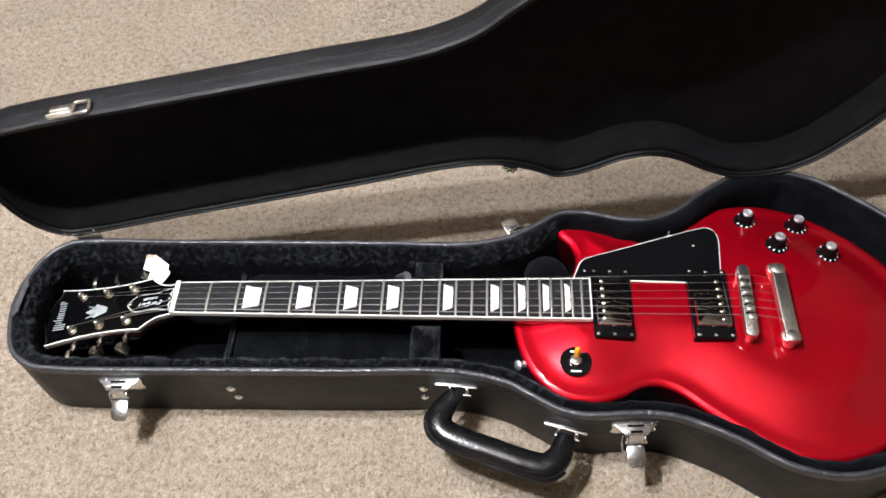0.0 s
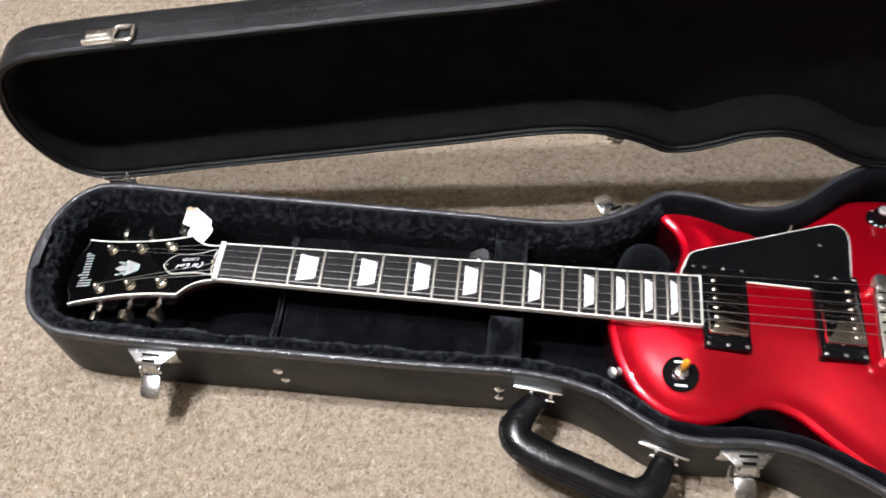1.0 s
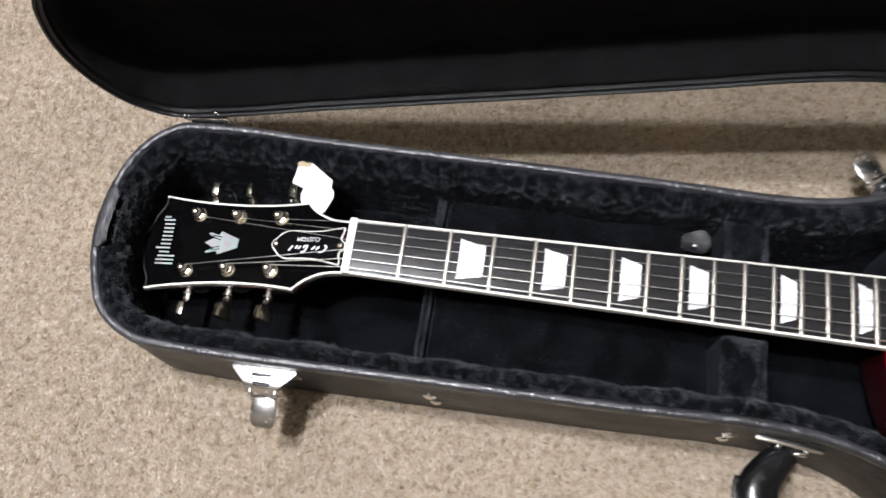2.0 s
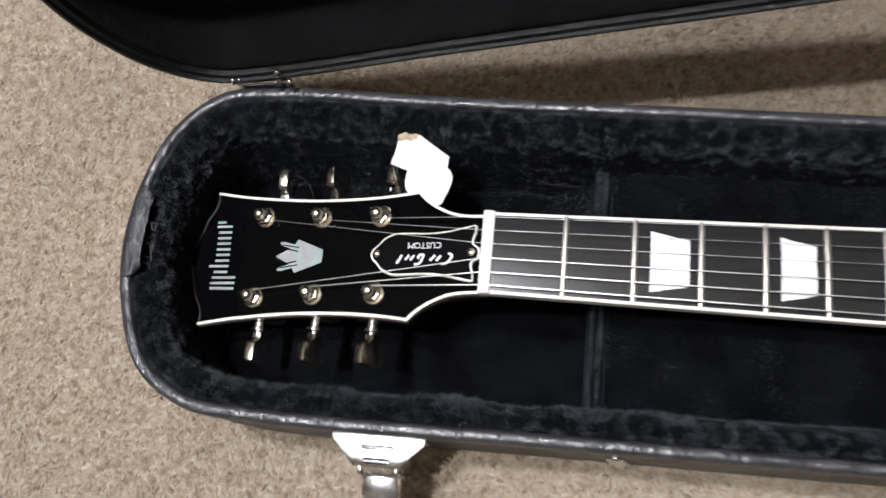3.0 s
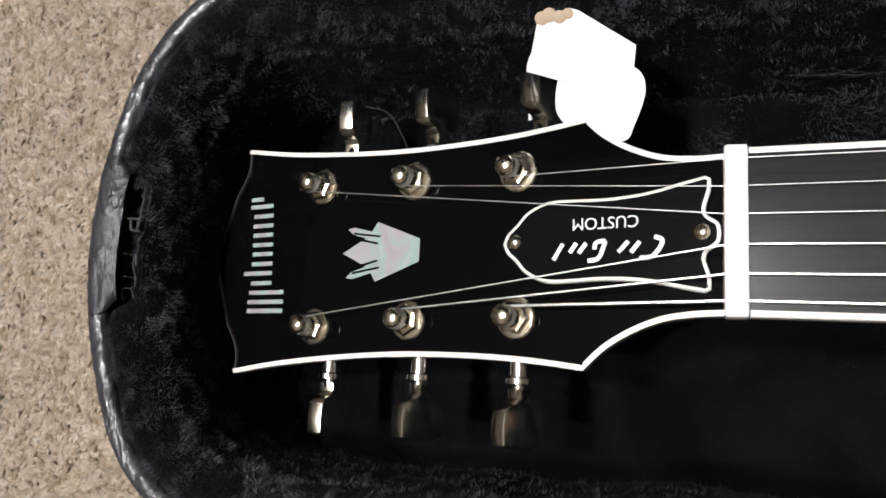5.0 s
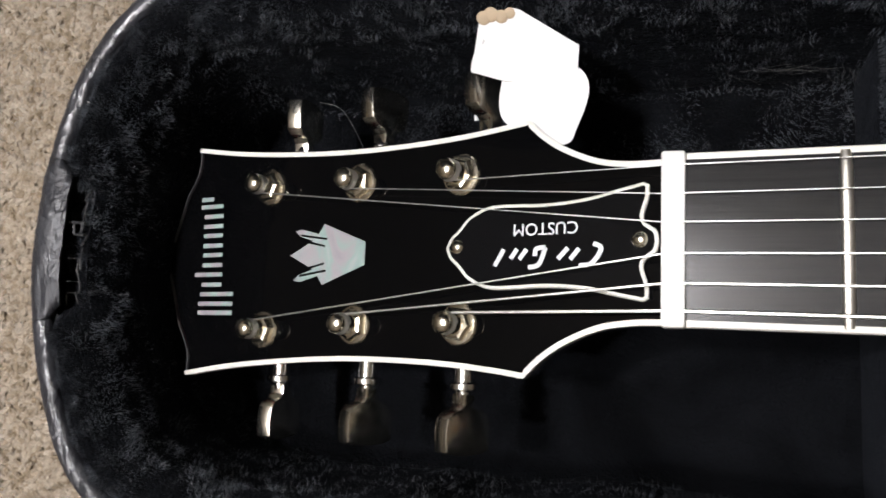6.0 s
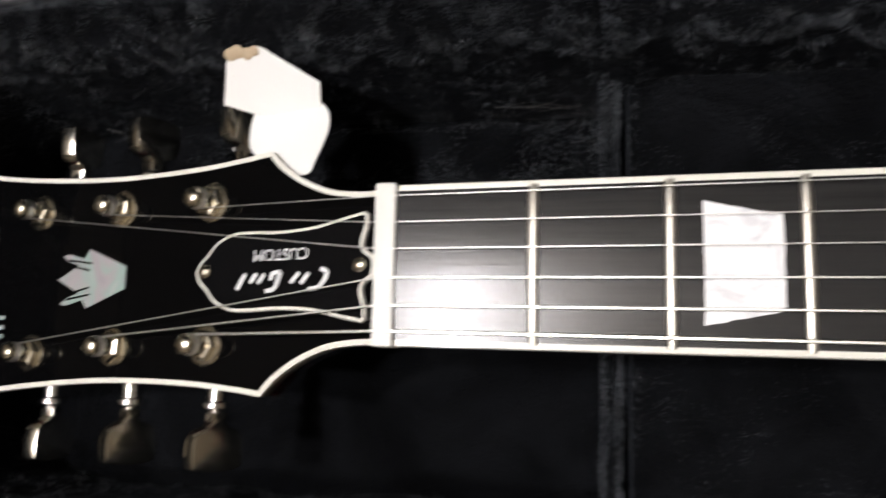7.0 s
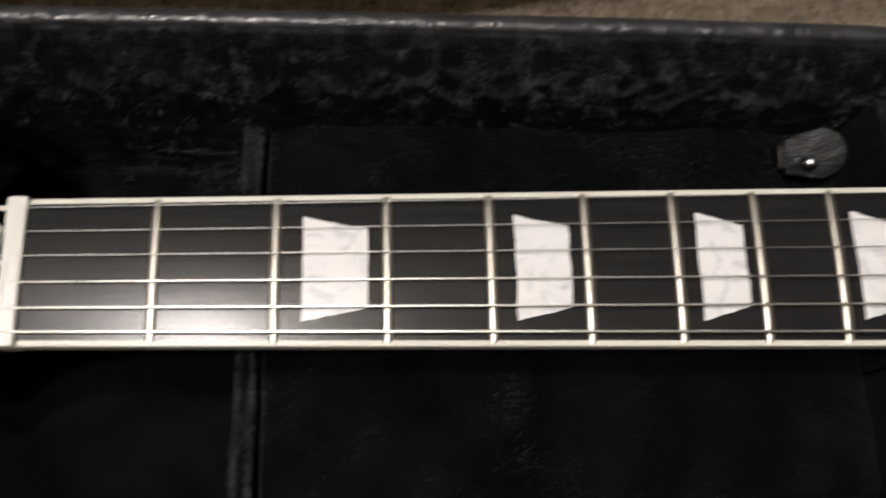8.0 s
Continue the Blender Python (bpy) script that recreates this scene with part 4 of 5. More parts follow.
for cy, low, high in ((-0.0150, -0.1600, -0.1445), (-0.0118, -0.1595, -0.1445), (-0.0086, -0.1590, -0.1500), (-0.0052, -0.1625, -0.1500), (-0.0020, -0.1592, -0.1502), (0.0014, -0.1592, -0.1504),
                      (0.0046, -0.1595, -0.1505), (0.0080, -0.1595, -0.1508), (0.0112, -0.1598, -0.1510), (0.0146, -0.1598, -0.1512), (0.0180, -0.1615, -0.1515), (0.0206, -0.1615, -0.1560)):
    part("bar", moved(stroke([(low, cy), (high, cy)], 0.0014), CASE_AT), M_PEARL, mark)

# truss rod cover: black bell with a white edge, two screws, lettering
bell_half = [(-0.0648, 0.0), (-0.0636, 0.0028), (-0.0610, 0.0052), (-0.0580, 0.0085), (-0.0520, 0.0112), (-0.0440, 0.0114), (-0.0375, 0.0111), (-0.0300, 0.0113), (-0.0235, 0.0120), (-0.0155, 0.0137), (-0.0100, 0.0148)]
bell_front = [(-0.0086, 0.0140), (-0.0087, 0.0110), (-0.0100, 0.0062), (-0.0096, 0.0048), (-0.0068, 0.0026), (-0.0062, 0.0)]
up_half = np.vstack([spline(bell_half, False, 0.0012), spline(bell_front, False, 0.0009)])
BELL = ccw(np.vstack([up_half, (up_half * (1, -1))[::-1][1:-1]]))
cover = gpart("truss_rod_cover", rings([tilt(BELL, 0.0), tilt(BELL, 0.0016), tilt(clean_inset(BELL, 0.0003), 0.0020), tilt(clean_inset(BELL, 0.0010), 0.0020)], True, True), M_BIND, "bell-shaped black cover with a white edge", head, sharp=40)
part("cover_plate", moved(rings([tilt(clean_inset(BELL, 0.0009), 0.0015), tilt(clean_inset(BELL, 0.0010), 0.00225)], False, True), CASE_AT), M_PLASTIC, cover)
HEADTILT = pose(0, 0, 0, 0, -math.degrees(math.atan(SLOPE)), 0)


def on_head(x, y, up=0.0):
    return Matrix.Translation((x, y, hz(x) + up)) @ HEADTILT


for x in (-0.0612, -0.0108):
    part("screw", moved(lathe([(0.0021, 0.0), (0.0021, 0.0004), (0.0016, 0.0010), (0.0008, 0.0013), (0.0, 0.0014)], 14), CASE_AT @ on_head(x, 0.0004, 0.0021)), M_NICKEL, cover)


def lettering(text, size, m, mat, parent, name="lettering"):
    """Built-in font text as a flat mesh."""
    cu = bpy.data.curves.new(name, "FONT")
    cu.body, cu.size, cu.align_x, cu.align_y, cu.extrude = text, size, "CENTER", "CENTER", 0.00006
    tmp = bpy.data.objects.new(name, cu)
    scene.collection.objects.link(tmp)
    me = bpy.data.meshes.new_from_object(tmp.evaluated_get(bpy.context.evaluated_depsgraph_get()))
    bpy.data.objects.remove(tmp)
    me.transform(m)
    me.materials.clear()
    me.materials.append(mat)
    ob = new(name, me)
    ob.parent = parent
    return ob


word = lettering("CUSTOM", 0.0046, CASE_AT @ on_head(-0.0355, 0.0044, 0.0023) @ pose(0, 0, 0, 0, 0, 180), M_LETTER, cover)
word["label"] = "small white printed capitals"
for pts in ([(-0.0225, -0.0001), (-0.0205, -0.0012), (-0.0230, -0.0052), (-0.0262, -0.0056)], [(-0.0262, -0.0012), (-0.0285, -0.0040)], [(-0.0292, -0.0010), (-0.0318, -0.0038)], [(-0.0352, -0.0006), (-0.0372, -0.0052), (-0.0400, -0.0058)],
            [(-0.0352, -0.0006), (-0.0378, -0.0010), (-0.0382, -0.0028)], [(-0.0405, -0.0010), (-0.0425, -0.0036)], [(-0.0432, -0.0008), (-0.0450, -0.0034)], [(-0.0470, -0.0008), (-0.0496, -0.0052)]):
    part("script_bar", moved(stroke(pts, 0.0012, 0.0024), CASE_AT), M_LETTER, cover)

# tuners
POSTS = [(-0.1305, 0.0226, 1), (-0.0955, 0.0214, 1), (-0.0611, 0.0211, 1), (-0.1305, -0.0232, -1), (-0.0955, -0.0213, -1), (-0.0606, -0.0207, -1)]
TURN_KEY = [104, 83, 72, 98, 76, 74]
SHAFT_SHIFT = [0.0062, 0.0030, 0.0056, 0.0019, 0.0009, -0.0009]
SHAFT_DROP = [0.0045, 0.0040, 0.0040, 0.0, 0.0, 0.0]
for (px, py, s), key, shift, drop in zip(POSTS, TURN_KEY, SHAFT_SHIFT, SHAFT_DROP):
    base = on_head(px, py)
    t = gpart("tuner", moved(lathe([(0.0060, 0.0), (0.0060, 0.0005), (0.0056, 0.0009), (0.0050, 0.0010)], 28), base), M_NICKEL, "nickel machine head", head)
    hexa = [(math.cos(q), math.sin(q)) for q in np.radians(np.arange(6) * 60 + 11 * px * 1000)]
    part("bushing", moved(rings([flat(np.array(hexa) * r, z) for r, z in ((0.0050, 0.0009), (0.0050, 0.0022), (0.0044, 0.0029), (0.0036, 0.0032))]), CASE_AT @ base), M_NICKEL, t, sharp=12)
    part("post", moved(lathe([(0.0029, 0.001), (0.0029, 0.0046), (0.0023, 0.0056), (0.0023, 0.0072), (0.0029, 0.0078), (0.0031, 0.0087), (0.0028, 0.0096), (0.0020, 0.0102), (0.0010, 0.0105), (0.0, 0.0106)], 20), CASE_AT @ base), M_NICKEL, t)
    # winding of the string round the post
    a = np.linspace(0, 2 * np.pi * 2.6, 52)
    part("winding", moved(tube(np.c_[0.0028 * np.cos(a), 0.0028 * np.sin(a), 0.0056 + 0.0019 * a / a[-1]], 0.0004, 6), CASE_AT @ base), M_STRING, t)
    edge = (0.0345 if px > -0.12 else 0.0352) * s
    # gear housing under the head and the shaft out to the button
    part("housing", moved(prism(rect(0.016, 0.012, 0.005), -0.026, -0.0155, 0.001), CASE_AT @ base @ pose(-0.0028 + shift, 0.004 * s, 0, 0, 0, 0)), M_NICKEL, t)
    out = abs(edge) - abs(py) - drop
    sh = CASE_AT @ base @ pose(-0.0028 + shift, 0, -0.0105, 0, 0, 0) @ (pose(0, 0, 0, -90, 0, 0) if s > 0 else pose(0, 0, 0, 90, 0, 0))
    part("shaft", moved(lathe([(0.0030, out - 0.006), (0.0030, out + 0.0022), (0.0043, out + 0.0027), (0.0043, out + 0.0042), (0.0024, out + 0.0050), (0.0021, out + 0.0078)], 18), sh), M_CHROME, t)
    # button: a thick kidney-shaped blade, broad and gently curved at its outer end
    blade = np.array([(0.0020, 0.0), (0.0022, 0.0026), (0.0034, 0.0040), (0.0064, 0.0050), (0.0079, 0.0066), (0.0085, 0.0096), (0.0086, 0.0130), (0.0082, 0.0158), (0.0060, 0.0166), (0.0020, 0.0170)])
    bl = prism(np.vstack([blade, (blade * (-1, 1))[::-1]]), -0.0026, 0.0026, 0.0006)
    spin = sh @ Matrix.Rotation(radians(key * s), 4, "Z") @ pose(0, 0, out + 0.0056, 90, 0, 0)
    part("button", moved(bl, spin), M_BUTTON, t, "polished nickel button", sharp=28)

# strings: post, nut, bridge, tailpiece
NUT_Y = [0.0176, 0.0107, 0.0038, -0.0036, -0.0107, -0.0172]
BR_Y = [0.0258, 0.0155, 0.0052, -0.0052, -0.0155, -0.0258]
GAUGE = [0.00013, 0.00017, 0.00022, 0.00033, 0.00045, 0.00058]
# far side posts carry the three thin strings, nearest the nut first
ORDER = [2, 1, 0, 3, 4, 5]
BRX, BRZ, TPX, TPZ = 0.6245, ZB + 0.0075, 0.6600, ZB + 0.0005
for k in range(6):
    px, py, s = POSTS[ORDER[k]]
    py2 = py - s * 0.0028
    line = [(px, py2, hz(px) + 0.0064), (-0.0045, NUT_Y[k], ZB + 0.0010), (-0.0005, NUT_Y[k], ZB + 0.0014), (BRX, BR_Y[k], BRZ), (TPX, BR_Y[k], TPZ)]
    gpart("string", tube(line, max(GAUGE[k] * 0.78, 0.00014), 6), M_STRING if k < 3 else M_BRONZE, "", None)


# ---- fittings on the body ----
def lay(o, up, grow=0.0):
    """An outline laid over the arched top by its mean plane."""
    o = np.asarray(o, float)
    return np.c_[o, [ZB - 0.0095 - 0.050 * (x - 0.45) + up for x in o[:, 0]]]


# pickguard, standing off the top
PG = ccw(spline([(0.443, 0.0300), (0.4455, 0.0400), (0.4530, 0.0555), (0.4640, 0.0615), (0.490, 0.0705), (0.555, 0.0938), (0.588, 0.1052), (0.5985, 0.1075), (0.6070, 0.1035), (0.6112, 0.0930), (0.6100, 0.0700), (0.6075, 0.0440), (0.606, 0.0300), (0.580, 0.0285), (0.520, 0.0285), (0.470, 0.0285)], True, 0.003))
pg = gpart("pickguard", rings([lay(PG, 0.0), lay(PG, 0.0018), lay(inset(PG, 0.0006), 0.0024), lay(inset(PG, 0.0014), 0.0024)]), M_BIND, "black pickguard with a white edge")
part("plate", moved(rings([lay(inset(PG, 0.0012), 0.0018), lay(inset(PG, 0.0014), 0.00265)], False, True), CASE_AT), M_PLASTIC, pg)


def body_plane(x, y, up):
    return Matrix.Translation((x, y, ZB - 0.0095 - 0.050 * (x - 0.45) + up)) @ pose(0, 0, 0, 0, 2.87, 0)


def screw(parent, m, r=0.0021):
    part("screw", moved(lathe([(r, 0.0), (r, 0.0003), (r * 0.75, 0.0009), (r * 0.3, 0.0012), (0.0, 0.0012)], 12), CASE_AT @ m), M_CHROME, parent)


screw(pg, body_plane(0.581, 0.0800, 0.0026))
screw(pg, body_plane(0.4555, 0.0410, 0.0026))
part("bracket", moved(tube([(0.0, 0.0, -0.008), (0.0, 0.004, -0.004), (0.001, 0.010, -0.003)], 0.0016, 8), CASE_AT @ body_plane(0.5560, 0.0950, 0.0)), M_NICKEL, pg)

for px, ring_up, pole_x in ((0.4825, 0.0060, -0.0100), (0.5870, 0.0105, 0.0100)):
    m = body_plane(px, -0.0018, 0.0)
    pu = gpart("pickup", moved(joined(sweep(ccw(rect(0.0435, 0.0885, 0.0025)), [(0.0, -0.009), (0.0, ring_up - 0.001), (0.0010, ring_up), (0.0028, ring_up), (0.0034, ring_up - 0.001), (0.0034, -0.004)])), m), M_PLASTIC, "humbucking pickup in a black plastic ring")
    part("cover", moved(prism(rect(0.0362, 0.0685, 0.0035), -0.004, ring_up + 0.0030, 0.0016), CASE_AT @ m @ pose(0, 0.0005, 0, -6.4, 0, 0)), M_CHROME, pu, "mirror-bright metal cover")
    for k in range(6):
        part("pole_screw", moved(lathe([(0.0026, 0.0), (0.0026, 0.0006), (0.0018, 0.0012), (0.0, 0.0013)], 12), CASE_AT @ m @ pose(0, 0.0005, 0, -6.4, 0, 0) @ Matrix.Translation((pole_x, (k - 2.5) * 0.0104, ring_up + 0.0030))), M_NICKEL, pu)
    for sx in (-0.0185, 0.0, 0.0185):
        for sy in (-0.0405, 0.0405):
            screw(pu, m @ Matrix.Translation((sx * 0.95, sy, ring_up)))
    fill = prism(rect(0.038, 0.084, 0.002), -0.006, ring_up - 0.0012, 0.0006)
    part("plate", moved(fill, CASE_AT @ m), M_PLASTIC, pu)

# bridge with its saddles, on two posts
bm0 = Matrix.Translation((BRX, -0.0035, ZB - 0.0045))
bridge = gpart("bridge", moved(prism(rect(0.0128, 0.0905, 0.0058), 0.0, 0.0085, 0.0010), bm0 @ pose(0, 0, 0, 0, 0, -2)), M_BRIDGE, "nickel bridge with six saddles")
for k, y in enumerate(BR_Y):
    part("saddle", moved(prism(np.array([(-0.0036, -0.0036), (0.0036, -0.0036), (0.0036, 0.0036), (-0.0036, 0.0036)]), 0.0, 0.0030, 0.0009), CASE_AT @ Matrix.Translation((BRX + (k - 2.5) * 0.0007, y - 0.0003, ZB + 0.0038))), M_BRIDGE, bridge)
    part("saddle_screw", moved(tube([(-0.0055, 0, 0), (0.0055, 0, 0)], 0.0011, 8), CASE_AT @ Matrix.Translation((BRX, y - 0.0003, ZB + 0.0036))), M_STRING, bridge)
for k in range(5):
    part("slot", moved(box(0.0104, 0.0022, 0.0006, 0.0001, 0, (0, 0, 0)), CASE_AT @ Matrix.Translation((BRX, (BR_Y[k] + BR_Y[k + 1]) / 2 - 0.0003, ZB + 0.0037))), M_PLASTIC, bridge)
for y in (-0.0405, 0.0340):
    part("post", moved(lathe([(0.0045, 0.0), (0.0045, 0.010), (0.0058, 0.0105), (0.0058, 0.0125), (0.0030, 0.0135)], 18), CASE_AT @ Matrix.Translation((BRX, y - 0.001, ZB - 0.0150))), M_BRIDGE, bridge)
# tailpiece
tp = gpart("tailpiece", moved(prism(rect(0.0148, 0.0940, 0.0030), 0.0, 0.0110, 0.0016), Matrix.Translation((0.6630, -0.0035, ZB - 0.0075)) @ pose(0, 0, 0, 0, 2, 0)), M_BRIDGE, "nickel stop tailpiece")
for y in (-0.0455, 0.0395):
    part("lug", moved(prism(rect(0.0200, 0.0150, 0.0060), 0.0, 0.0075, 0.0018), CASE_AT @ Matrix.Translation((0.6632, y, ZB - 0.0080))), M_BRIDGE, tp)
for y in (-0.0475, 0.0365):
    part("stud", moved(lathe([(0.0062, -0.006), (0.0062, 0.0095), (0.0070, 0.0100), (0.0070, 0.0118), (0.0050, 0.0128), (0.0, 0.0130)], 20), CASE_AT @ Matrix.Translation((0.6630, y, ZB - 0.0085))), M_BRIDGE, tp)

# four knobs: black skirted plastic with bright caps
for kx, ky in ((0.6485, 0.1255), (0.7065, 0.1195), (0.6755, 0.0840), (0.7325, 0.0765)):
    zk = top_z(kx, ky)
    m = Matrix.Translation((kx, ky, zk - 0.0004)) @ pose(0, 0, 0, -5, 4, 0)
    a = np.linspace(0, 2 * np.pi, 48, endpoint=False)
    wave = 1 + 0.018 * np.cos(a * 16)
    lo = []
    for r, z, wv in ((0.0125, 0.0, 0), (0.0128, 0.0012, 0), (0.0120, 0.0024, 0.5), (0.0100, 0.0036, 1), (0.0088, 0.0064, 1), (0.0080, 0.0128, 1), (0.0075, 0.0142, 0), (0.0062, 0.0146, 0)):
        rr = r * (1 + (wave - 1) * wv)
        lo.append(np.c_[rr * np.cos(a), rr * np.sin(a), np.full(48, z)])
    kb = gpart("knob", moved(rings(lo), m), M_PLASTIC, "black skirted control knob with a bright cap", sharp=50)
    part("cap", moved(lathe([(0.0058, 0.0142), (0.0058, 0.0166), (0.0052, 0.0173), (0.0030, 0.0175), (0.0026, 0.0171), (0.0, 0.0170)], 28), CASE_AT @ m), M_CAP, kb, "bright metal cap")
    for k in range(10):
        b = radians(-150 + 30 * k)
        part("number_mark", moved(box(0.0022, 0.0016, 0.0003, 0.0001, 0, (0, 0, 0)), CASE_AT @ m @ Matrix.Translation((0.0110 * math.cos(b), 0.0110 * math.sin(b), 0.0029)) @ pose(0, 0, 0, 0, 24, math.degrees(b))), M_LETTER, kb)

# pickup switch: black ring plate, nut and amber tip
swx, swy = 0.4405, -0.0712
zs_ = top_z(swx, swy)
m = Matrix.Translation((swx, swy, zs_ + 0.0004)) @ pose(0, 0, 0, 6, 0, 0)
sw = gpart("pickup_switch", moved(lathe([(0.0166, 0.0), (0.0166, 0.0008), (0.0160, 0.0013), (0.0060, 0.0013)], 40), m), M_PLASTIC, "toggle switch with an amber tip on a black ring plate")
part("nut", moved(lathe([(0.0072, 0.0012), (0.0072, 0.0030), (0.0064, 0.0038), (0.0058, 0.0070), (0.0046, 0.0074), (0.0, 0.0074)], 20), CASE_AT @ m), M_CHROME, sw)
part("lever", moved(tube([(0, 0, 0.006), (0.0006, 0.002, 0.012)], 0.0016, 10), CASE_AT @ m), M_CHROME, sw)
part("tip", moved(lathe([(0.0026, 0.0), (0.0034, 0.0020), (0.0036, 0.0080), (0.0032, 0.0125), (0.0018, 0.0145), (0.0, 0.0149)], 18), CASE_AT @ m @ pose(0.0005, 0.0016, 0.0105, -12, 3, 0)), M_AMBER, sw, "amber plastic tip")
for sy in (-0.0112, 0.0110):
    part("marking_bar", moved(box(0.0110, 0.0022, 0.0002, 0.00005, 0, (0, sy, 0.0013)), CASE_AT @ m), M_LETTER, sw)

# strap button on the shoulder
gpart("strap_button", moved(lathe([(0.0046, 0.0), (0.0036, 0.002), (0.0032, 0.005), (0.0044, 0.0075), (0.0062, 0.009), (0.0062, 0.0105), (0.0046, 0.0120), (0.0024, 0.0128), (0.0, 0.0130)], 22), Matrix.Translation((0.3865, -0.0700, 0.0775)) @ pose(0, 0, 0, 0, -60, 30) @ Matrix.Scale(0.85, 4)), M_CAP, "chrome strap button")

# ---- paper tag tied to a tuner ----
TAG_LOW = ccw(spline([(-0.0510, 0.0490), (-0.0500, 0.0370), (-0.0400, 0.0300), (-0.0305, 0.0280), (-0.0285, 0.0325), (-0.0262, 0.0400), (-0.0258, 0.0440), (-0.0268, 0.0480), (-0.0300, 0.0515), (-0.0400, 0.0560), (-0.0490, 0.0560)], True, 0.0012))
TAG_TOP = ccw(np.array([(-0.0592, 0.0508), (-0.0507, 0.0484), (-0.0302, 0.0460), (-0.0294, 0.0483), (-0.0283, 0.0553), (-0.0435, 0.0640), (-0.0458, 0.0646), (-0.0490, 0.0638), (-0.0519, 0.0650), (-0.0546, 0.0638)]))


def leaf(o, tiltx, tilty, z, thick=0.0004):
    c = o.mean(0)
    lo = np.c_[o, z + tiltx * (o[:, 0] - c[0]) + tilty * (o[:, 1] - c[1])]
    return rings([lo, lo + (0, 0, thick)])


tag = tagged(part("paper_tag", leaf(TAG_LOW, 0.10, -0.25, 0.0800), M_WHITE), "small white paper hang tag at the headstock", "tag")
part("tag_leaf", leaf(TAG_TOP, 0.0, 0.73, 0.0778 + 0.73 * (TAG_TOP.mean(0)[1] - 0.047)), M_WHITE, tag, "folded white tag leaf")
part("tag_tie", tube(spline([(-0.0545, 0.0580, 0.0862), (-0.0590, 0.0540, 0.0800), (-0.0605, 0.0470, 0.0720), (-0.0605, 0.0400, 0.0690)], False, 0.002), 0.0006, 6), M_WHITE, tag)
# Brown dabs stand for the shading along the tag's top corner
for kx, ky, kr in ((-0.0538, 0.0628, 0.0019), (-0.0516, 0.0634, 0.0020), (-0.0488, 0.0628, 0.0018), (-0.0464, 0.0634, 0.0015)):
    part("corner_shade", moved(lathe([(kr, -0.0003), (kr * 1.05, 0.0000), (kr * 0.8, 0.0003), (kr * 0.4, 0.0004), (0.0, 0.00045)], 14), Matrix.Translation((kx, ky, 0.0783 + 0.73 * (ky - 0.047))) @ pose(0, 0, 0, 36, 0, 0)), M_TAG_SHADE, tag, "brown dab for the shading at the tag corner")

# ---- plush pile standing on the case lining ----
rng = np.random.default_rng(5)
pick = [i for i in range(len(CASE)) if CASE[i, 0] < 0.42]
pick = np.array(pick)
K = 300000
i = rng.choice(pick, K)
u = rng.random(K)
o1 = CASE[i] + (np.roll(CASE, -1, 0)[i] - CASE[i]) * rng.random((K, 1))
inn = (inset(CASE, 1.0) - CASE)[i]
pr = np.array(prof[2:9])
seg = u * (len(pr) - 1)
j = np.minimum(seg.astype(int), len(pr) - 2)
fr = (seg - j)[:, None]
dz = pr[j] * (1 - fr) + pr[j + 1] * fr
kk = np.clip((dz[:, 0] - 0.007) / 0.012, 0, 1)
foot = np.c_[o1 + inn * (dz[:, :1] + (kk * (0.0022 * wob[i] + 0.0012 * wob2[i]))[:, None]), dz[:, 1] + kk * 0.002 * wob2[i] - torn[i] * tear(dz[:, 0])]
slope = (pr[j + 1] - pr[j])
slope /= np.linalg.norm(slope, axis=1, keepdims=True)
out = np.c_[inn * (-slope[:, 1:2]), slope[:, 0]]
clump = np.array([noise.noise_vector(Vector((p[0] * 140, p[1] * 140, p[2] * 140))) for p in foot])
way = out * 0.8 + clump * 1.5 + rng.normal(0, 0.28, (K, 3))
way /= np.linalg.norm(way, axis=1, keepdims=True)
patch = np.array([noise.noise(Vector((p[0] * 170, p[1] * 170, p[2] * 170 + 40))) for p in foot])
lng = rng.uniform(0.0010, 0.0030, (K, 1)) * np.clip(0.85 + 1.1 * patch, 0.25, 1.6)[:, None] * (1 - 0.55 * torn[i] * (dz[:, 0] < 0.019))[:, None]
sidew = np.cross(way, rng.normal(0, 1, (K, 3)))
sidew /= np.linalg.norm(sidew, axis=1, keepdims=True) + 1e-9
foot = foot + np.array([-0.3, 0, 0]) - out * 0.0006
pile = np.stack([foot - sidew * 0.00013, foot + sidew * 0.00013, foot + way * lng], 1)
tagged(loose("wall_nap", pile, [(0, 1, 2)], M_FUR_LIT, case, "short black plush pile"), kind="stuff")

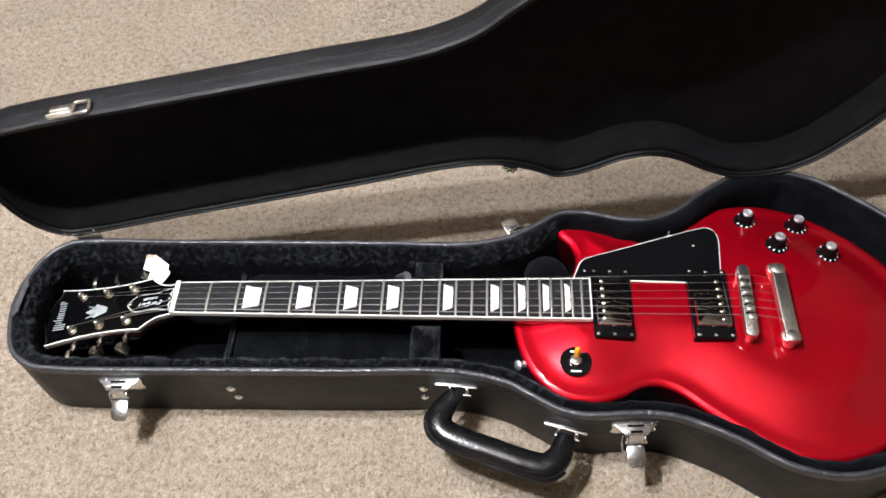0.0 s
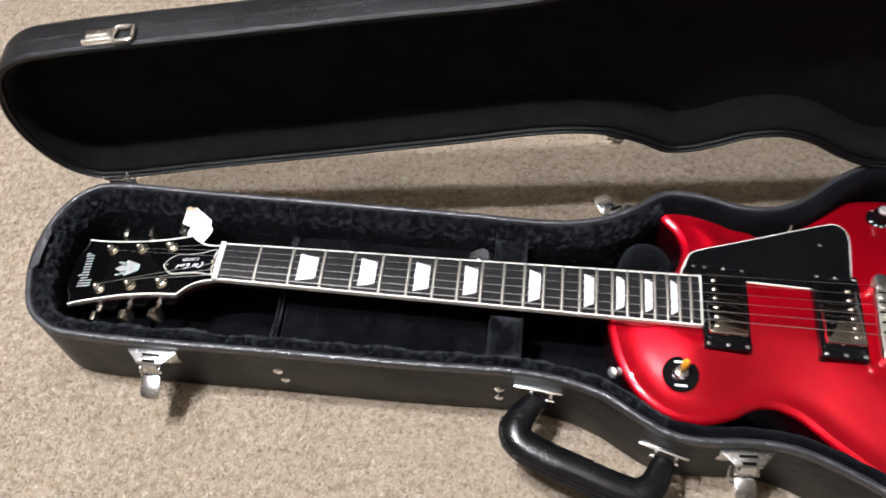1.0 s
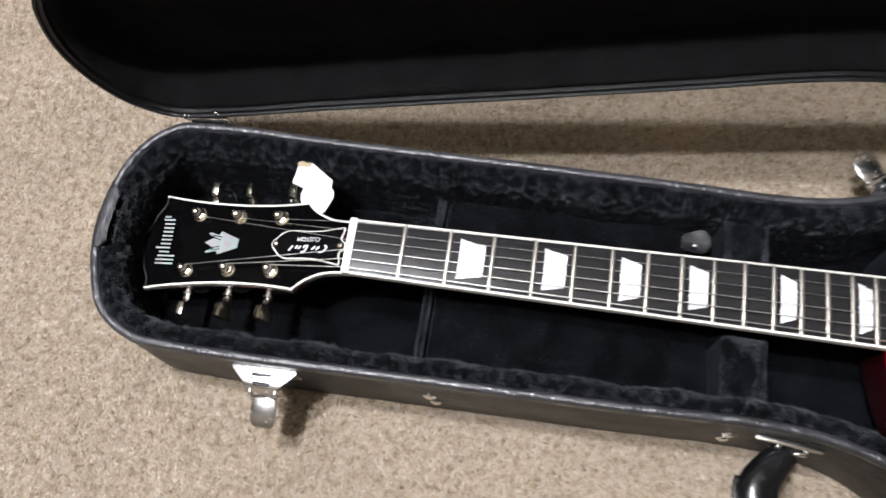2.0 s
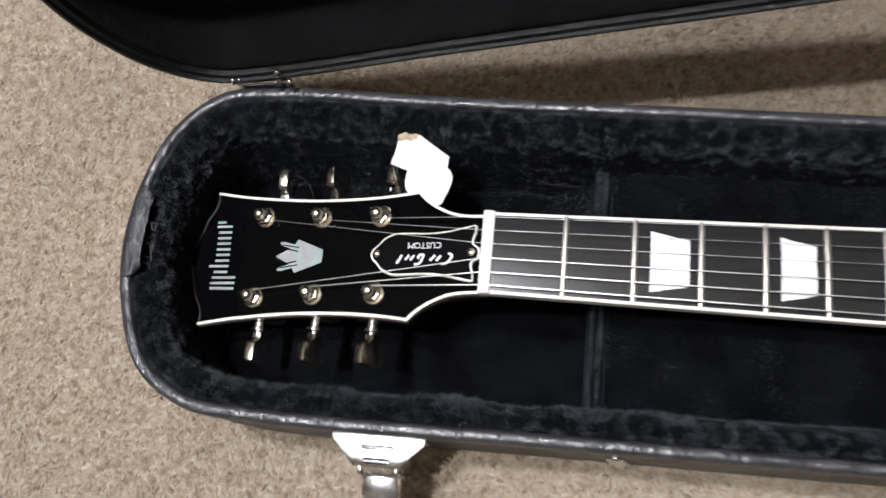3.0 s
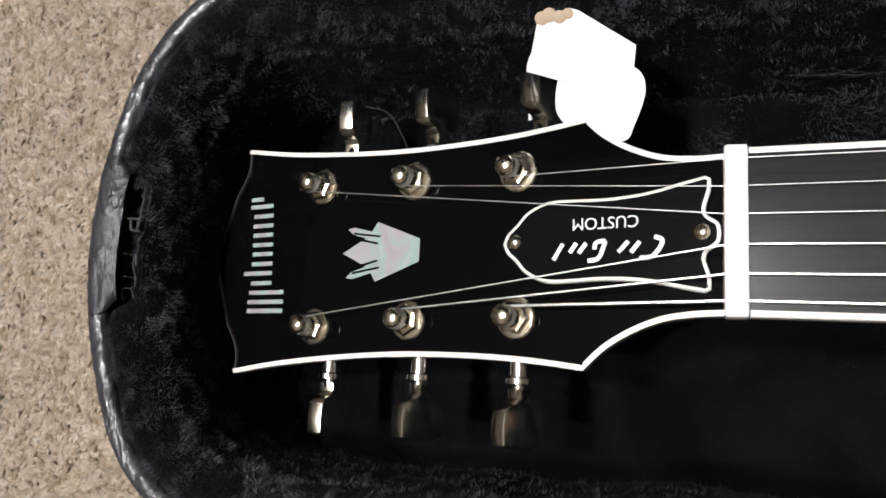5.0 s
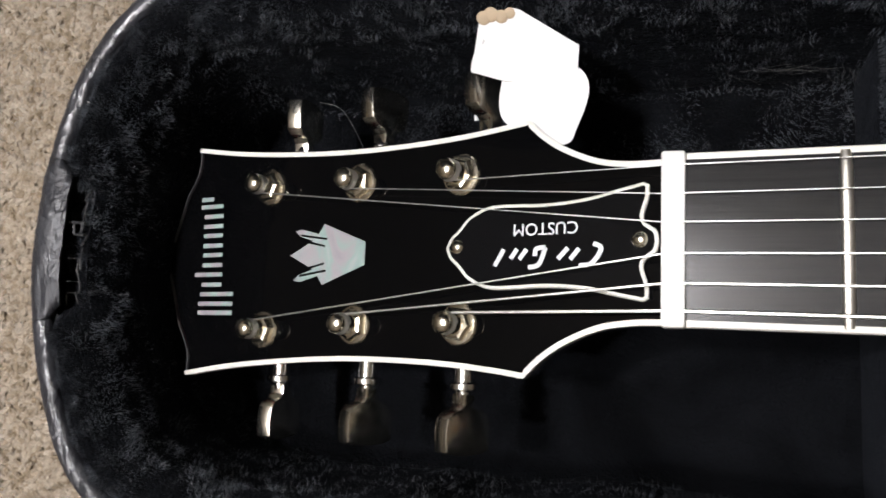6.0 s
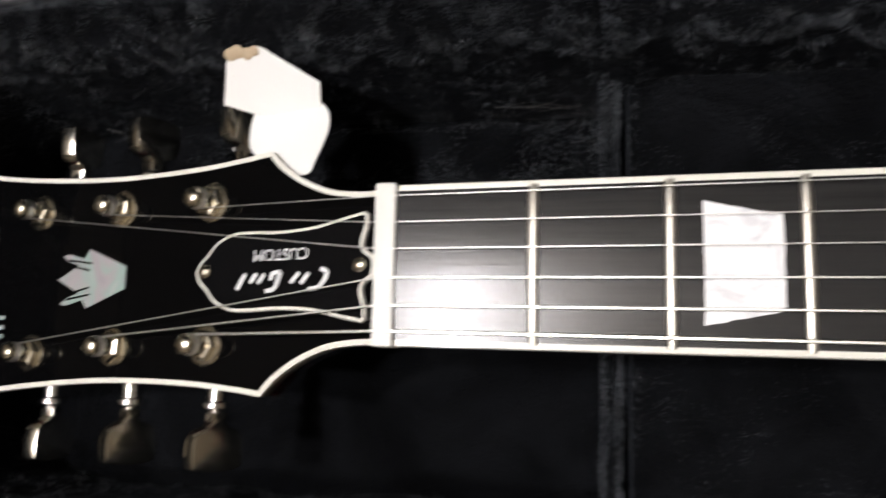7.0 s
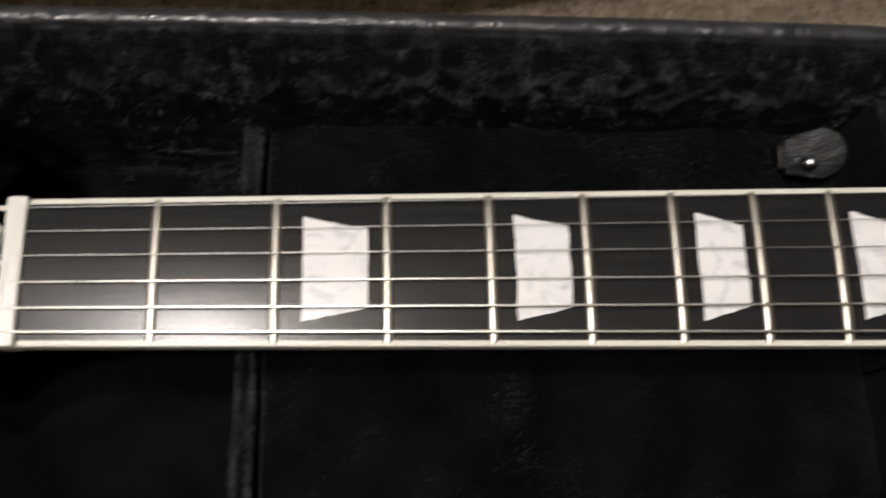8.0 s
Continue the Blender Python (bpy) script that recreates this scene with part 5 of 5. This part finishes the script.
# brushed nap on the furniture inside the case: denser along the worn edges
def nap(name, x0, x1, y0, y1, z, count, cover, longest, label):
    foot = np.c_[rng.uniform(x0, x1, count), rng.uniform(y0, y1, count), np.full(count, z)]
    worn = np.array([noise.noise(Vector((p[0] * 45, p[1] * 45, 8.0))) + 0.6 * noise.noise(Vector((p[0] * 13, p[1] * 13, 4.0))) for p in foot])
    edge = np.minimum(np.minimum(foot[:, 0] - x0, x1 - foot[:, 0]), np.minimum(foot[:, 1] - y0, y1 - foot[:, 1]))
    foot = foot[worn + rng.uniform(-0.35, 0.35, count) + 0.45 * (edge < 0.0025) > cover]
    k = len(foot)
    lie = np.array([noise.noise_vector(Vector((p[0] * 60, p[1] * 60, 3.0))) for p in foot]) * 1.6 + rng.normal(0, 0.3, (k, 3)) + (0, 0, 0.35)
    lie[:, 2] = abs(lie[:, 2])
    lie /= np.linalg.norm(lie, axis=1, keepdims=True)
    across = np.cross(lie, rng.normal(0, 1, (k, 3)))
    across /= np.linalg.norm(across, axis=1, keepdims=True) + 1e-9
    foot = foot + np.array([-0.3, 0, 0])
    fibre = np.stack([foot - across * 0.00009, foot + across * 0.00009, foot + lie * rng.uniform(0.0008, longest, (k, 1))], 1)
    tagged(loose(name, fibre, [(0, 1, 2)], M_FUR_LIT, case, label), kind="stuff")


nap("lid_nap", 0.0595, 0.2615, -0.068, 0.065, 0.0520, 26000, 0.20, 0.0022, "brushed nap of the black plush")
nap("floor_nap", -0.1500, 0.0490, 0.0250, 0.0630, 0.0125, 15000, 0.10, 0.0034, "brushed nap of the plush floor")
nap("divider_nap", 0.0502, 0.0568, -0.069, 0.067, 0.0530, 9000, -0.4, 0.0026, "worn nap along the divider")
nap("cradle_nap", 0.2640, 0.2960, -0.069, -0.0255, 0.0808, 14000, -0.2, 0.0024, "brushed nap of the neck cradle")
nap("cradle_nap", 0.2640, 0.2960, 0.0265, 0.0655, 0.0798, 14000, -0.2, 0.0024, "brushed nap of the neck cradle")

# ---- carpet pile ----
def tufts(x0, x1, y0, y1, step, size, seed, skip=None):
    r = np.random.default_rng(seed)
    gx, gy = np.meshgrid(np.arange(x0, x1, step), np.arange(y0, y1, step))
    p = np.c_[gx.ravel(), gy.ravel()] + r.uniform(-0.45, 0.45, (gx.size, 2)) * step
    keep = np.ones(len(p), bool)
    if skip is not None:
        a, b, c, d = skip
        keep &= ~((p[:, 0] > a) & (p[:, 0] < b) & (p[:, 1] > c) & (p[:, 1] < d))
    # none under the case
    core = inset(CASE, 0.006)
    xs = np.linspace(-0.19, 0.855, 120)
    nearside = np.array([core[(abs(core[:, 0] - x) < 0.01), 1].min() for x in xs])
    farside = np.array([core[(abs(core[:, 0] - x) < 0.01), 1].max() for x in xs])
    under = (p[:, 0] > -0.188) & (p[:, 0] < 0.855) & (p[:, 1] > np.interp(p[:, 0], xs, nearside)) & (p[:, 1] < np.interp(p[:, 0], xs, farside))
    p = p[keep & ~under]
    k = len(p)
    lng = r.uniform(0.70, 1.35, k) * size
    wid = r.uniform(0.28, 0.48, k) * size
    hgt = r.uniform(0.16, 0.50, k) * size
    a = r.uniform(0, np.pi, k) * 0.8 + 0.4 * np.sin(p[:, 0] * 31) + 0.4 * np.sin(p[:, 1] * 23)
    ca, sa = np.cos(a), np.sin(a)
    shape = np.array([(1, 0, 0), (0, 1, 0), (-1, 0, 0), (0, -1, 0), (0.15, 0.1, 1)])
    lean = r.normal(0, 0.3, (k, 2))
    v = np.zeros((k, 5, 3))
    for q, (sx, sy, sz) in enumerate(shape):
        lx, ly = sx * lng / 1.0 * 0.62, sy * wid * 0.75
        v[:, q, 0] = p[:, 0] + ca * lx - sa * ly + (lean[:, 0] * lng if sz > 0.5 else 0)
        v[:, q, 1] = p[:, 1] + sa * lx + ca * ly + (lean[:, 1] * lng if sz > 0.5 else 0)
        v[:, q, 2] = sz * hgt + 0.0004
    return v


SIDES = [(0, 1, 4), (1, 2, 4), (2, 3, 4), (3, 0, 4)]
NEARBOX = (-0.42, -0.02, -0.22, 0.24)
fine_t = tufts(NEARBOX[0], NEARBOX[1], NEARBOX[2], NEARBOX[3], 0.0023, 0.0042, 3)
far_t = tufts(-0.62, 1.10, -0.36, 0.80, 0.0030, 0.0042, 4, NEARBOX)
tagged(loose("carpet_pile", np.concatenate([fine_t, far_t]), SIDES, M_TUFT, None), "beige flecked short carpet pile round the case", "carpet", kind="stuff")

# lint and a stray string end on the plush
tagged(part("string_end", tube(spline([(-0.131, 0.061, 0.0300), (-0.121, 0.057, 0.0330), (-0.1165, 0.050, 0.0300), (-0.1150, 0.044, 0.0240)], False, 0.001), 0.00009, 6), M_THREAD), "thin curved offcut of steel string on the plush", "string offcut")
random.seed(31)


def wisp(fibres, at, way, spread, lengths):
    """A wisp of fine fibres, fanning out from about one place."""
    shapes = []
    for q in range(fibres):
        p = np.array(at) + np.array([random.gauss(0, k) for k in spread])
        d = np.array(way) + np.array([random.gauss(0, 0.25), random.gauss(0, 0.08), random.gauss(0, 0.30)])
        d /= np.linalg.norm(d)
        step = random.uniform(*lengths) / 5
        line = [p]
        for k in range(5):
            d = d + np.array([random.gauss(0, 0.14), random.gauss(0, 0.05), random.gauss(0, 0.16)])
            d /= np.linalg.norm(d)
            line.append(line[-1] + d * step)
        line = np.array(line)
        line[:, 1] = np.minimum(line[:, 1], 0.0632)
        line[:, 2] = np.maximum(line[:, 2], 0.0132)
        shapes.append(tube(spline(line, False, 0.0009), 0.000034, 4))
    return tagged(part("lint_wisp", joined(*shapes), M_LINT), "fine pale wisp of lint caught on black plush", "lint")


wisp(13, (0.022, 0.0628, 0.031), (1.0, 0.0, 0.0), (0.006, 0.0004, 0.0014), (0.008, 0.017))
wisp(9, (0.045, 0.0620, 0.030), (0.15, -0.35, -1.0), (0.0028, 0.0006, 0.0030), (0.006, 0.013))
wisp(6, (0.047, 0.0560, 0.0145), (0.1, -1.0, 0.0), (0.0020, 0.0030, 0.0006), (0.006, 0.012))
wisp(6, (0.036, 0.0600, 0.022), (0.3, -0.2, -0.8), (0.0050, 0.0006, 0.0030), (0.004, 0.008))
wisp(4, (0.012, 0.0625, 0.026), (0.6, 0.0, -0.6), (0.0030, 0.0004, 0.0020), (0.004, 0.007))
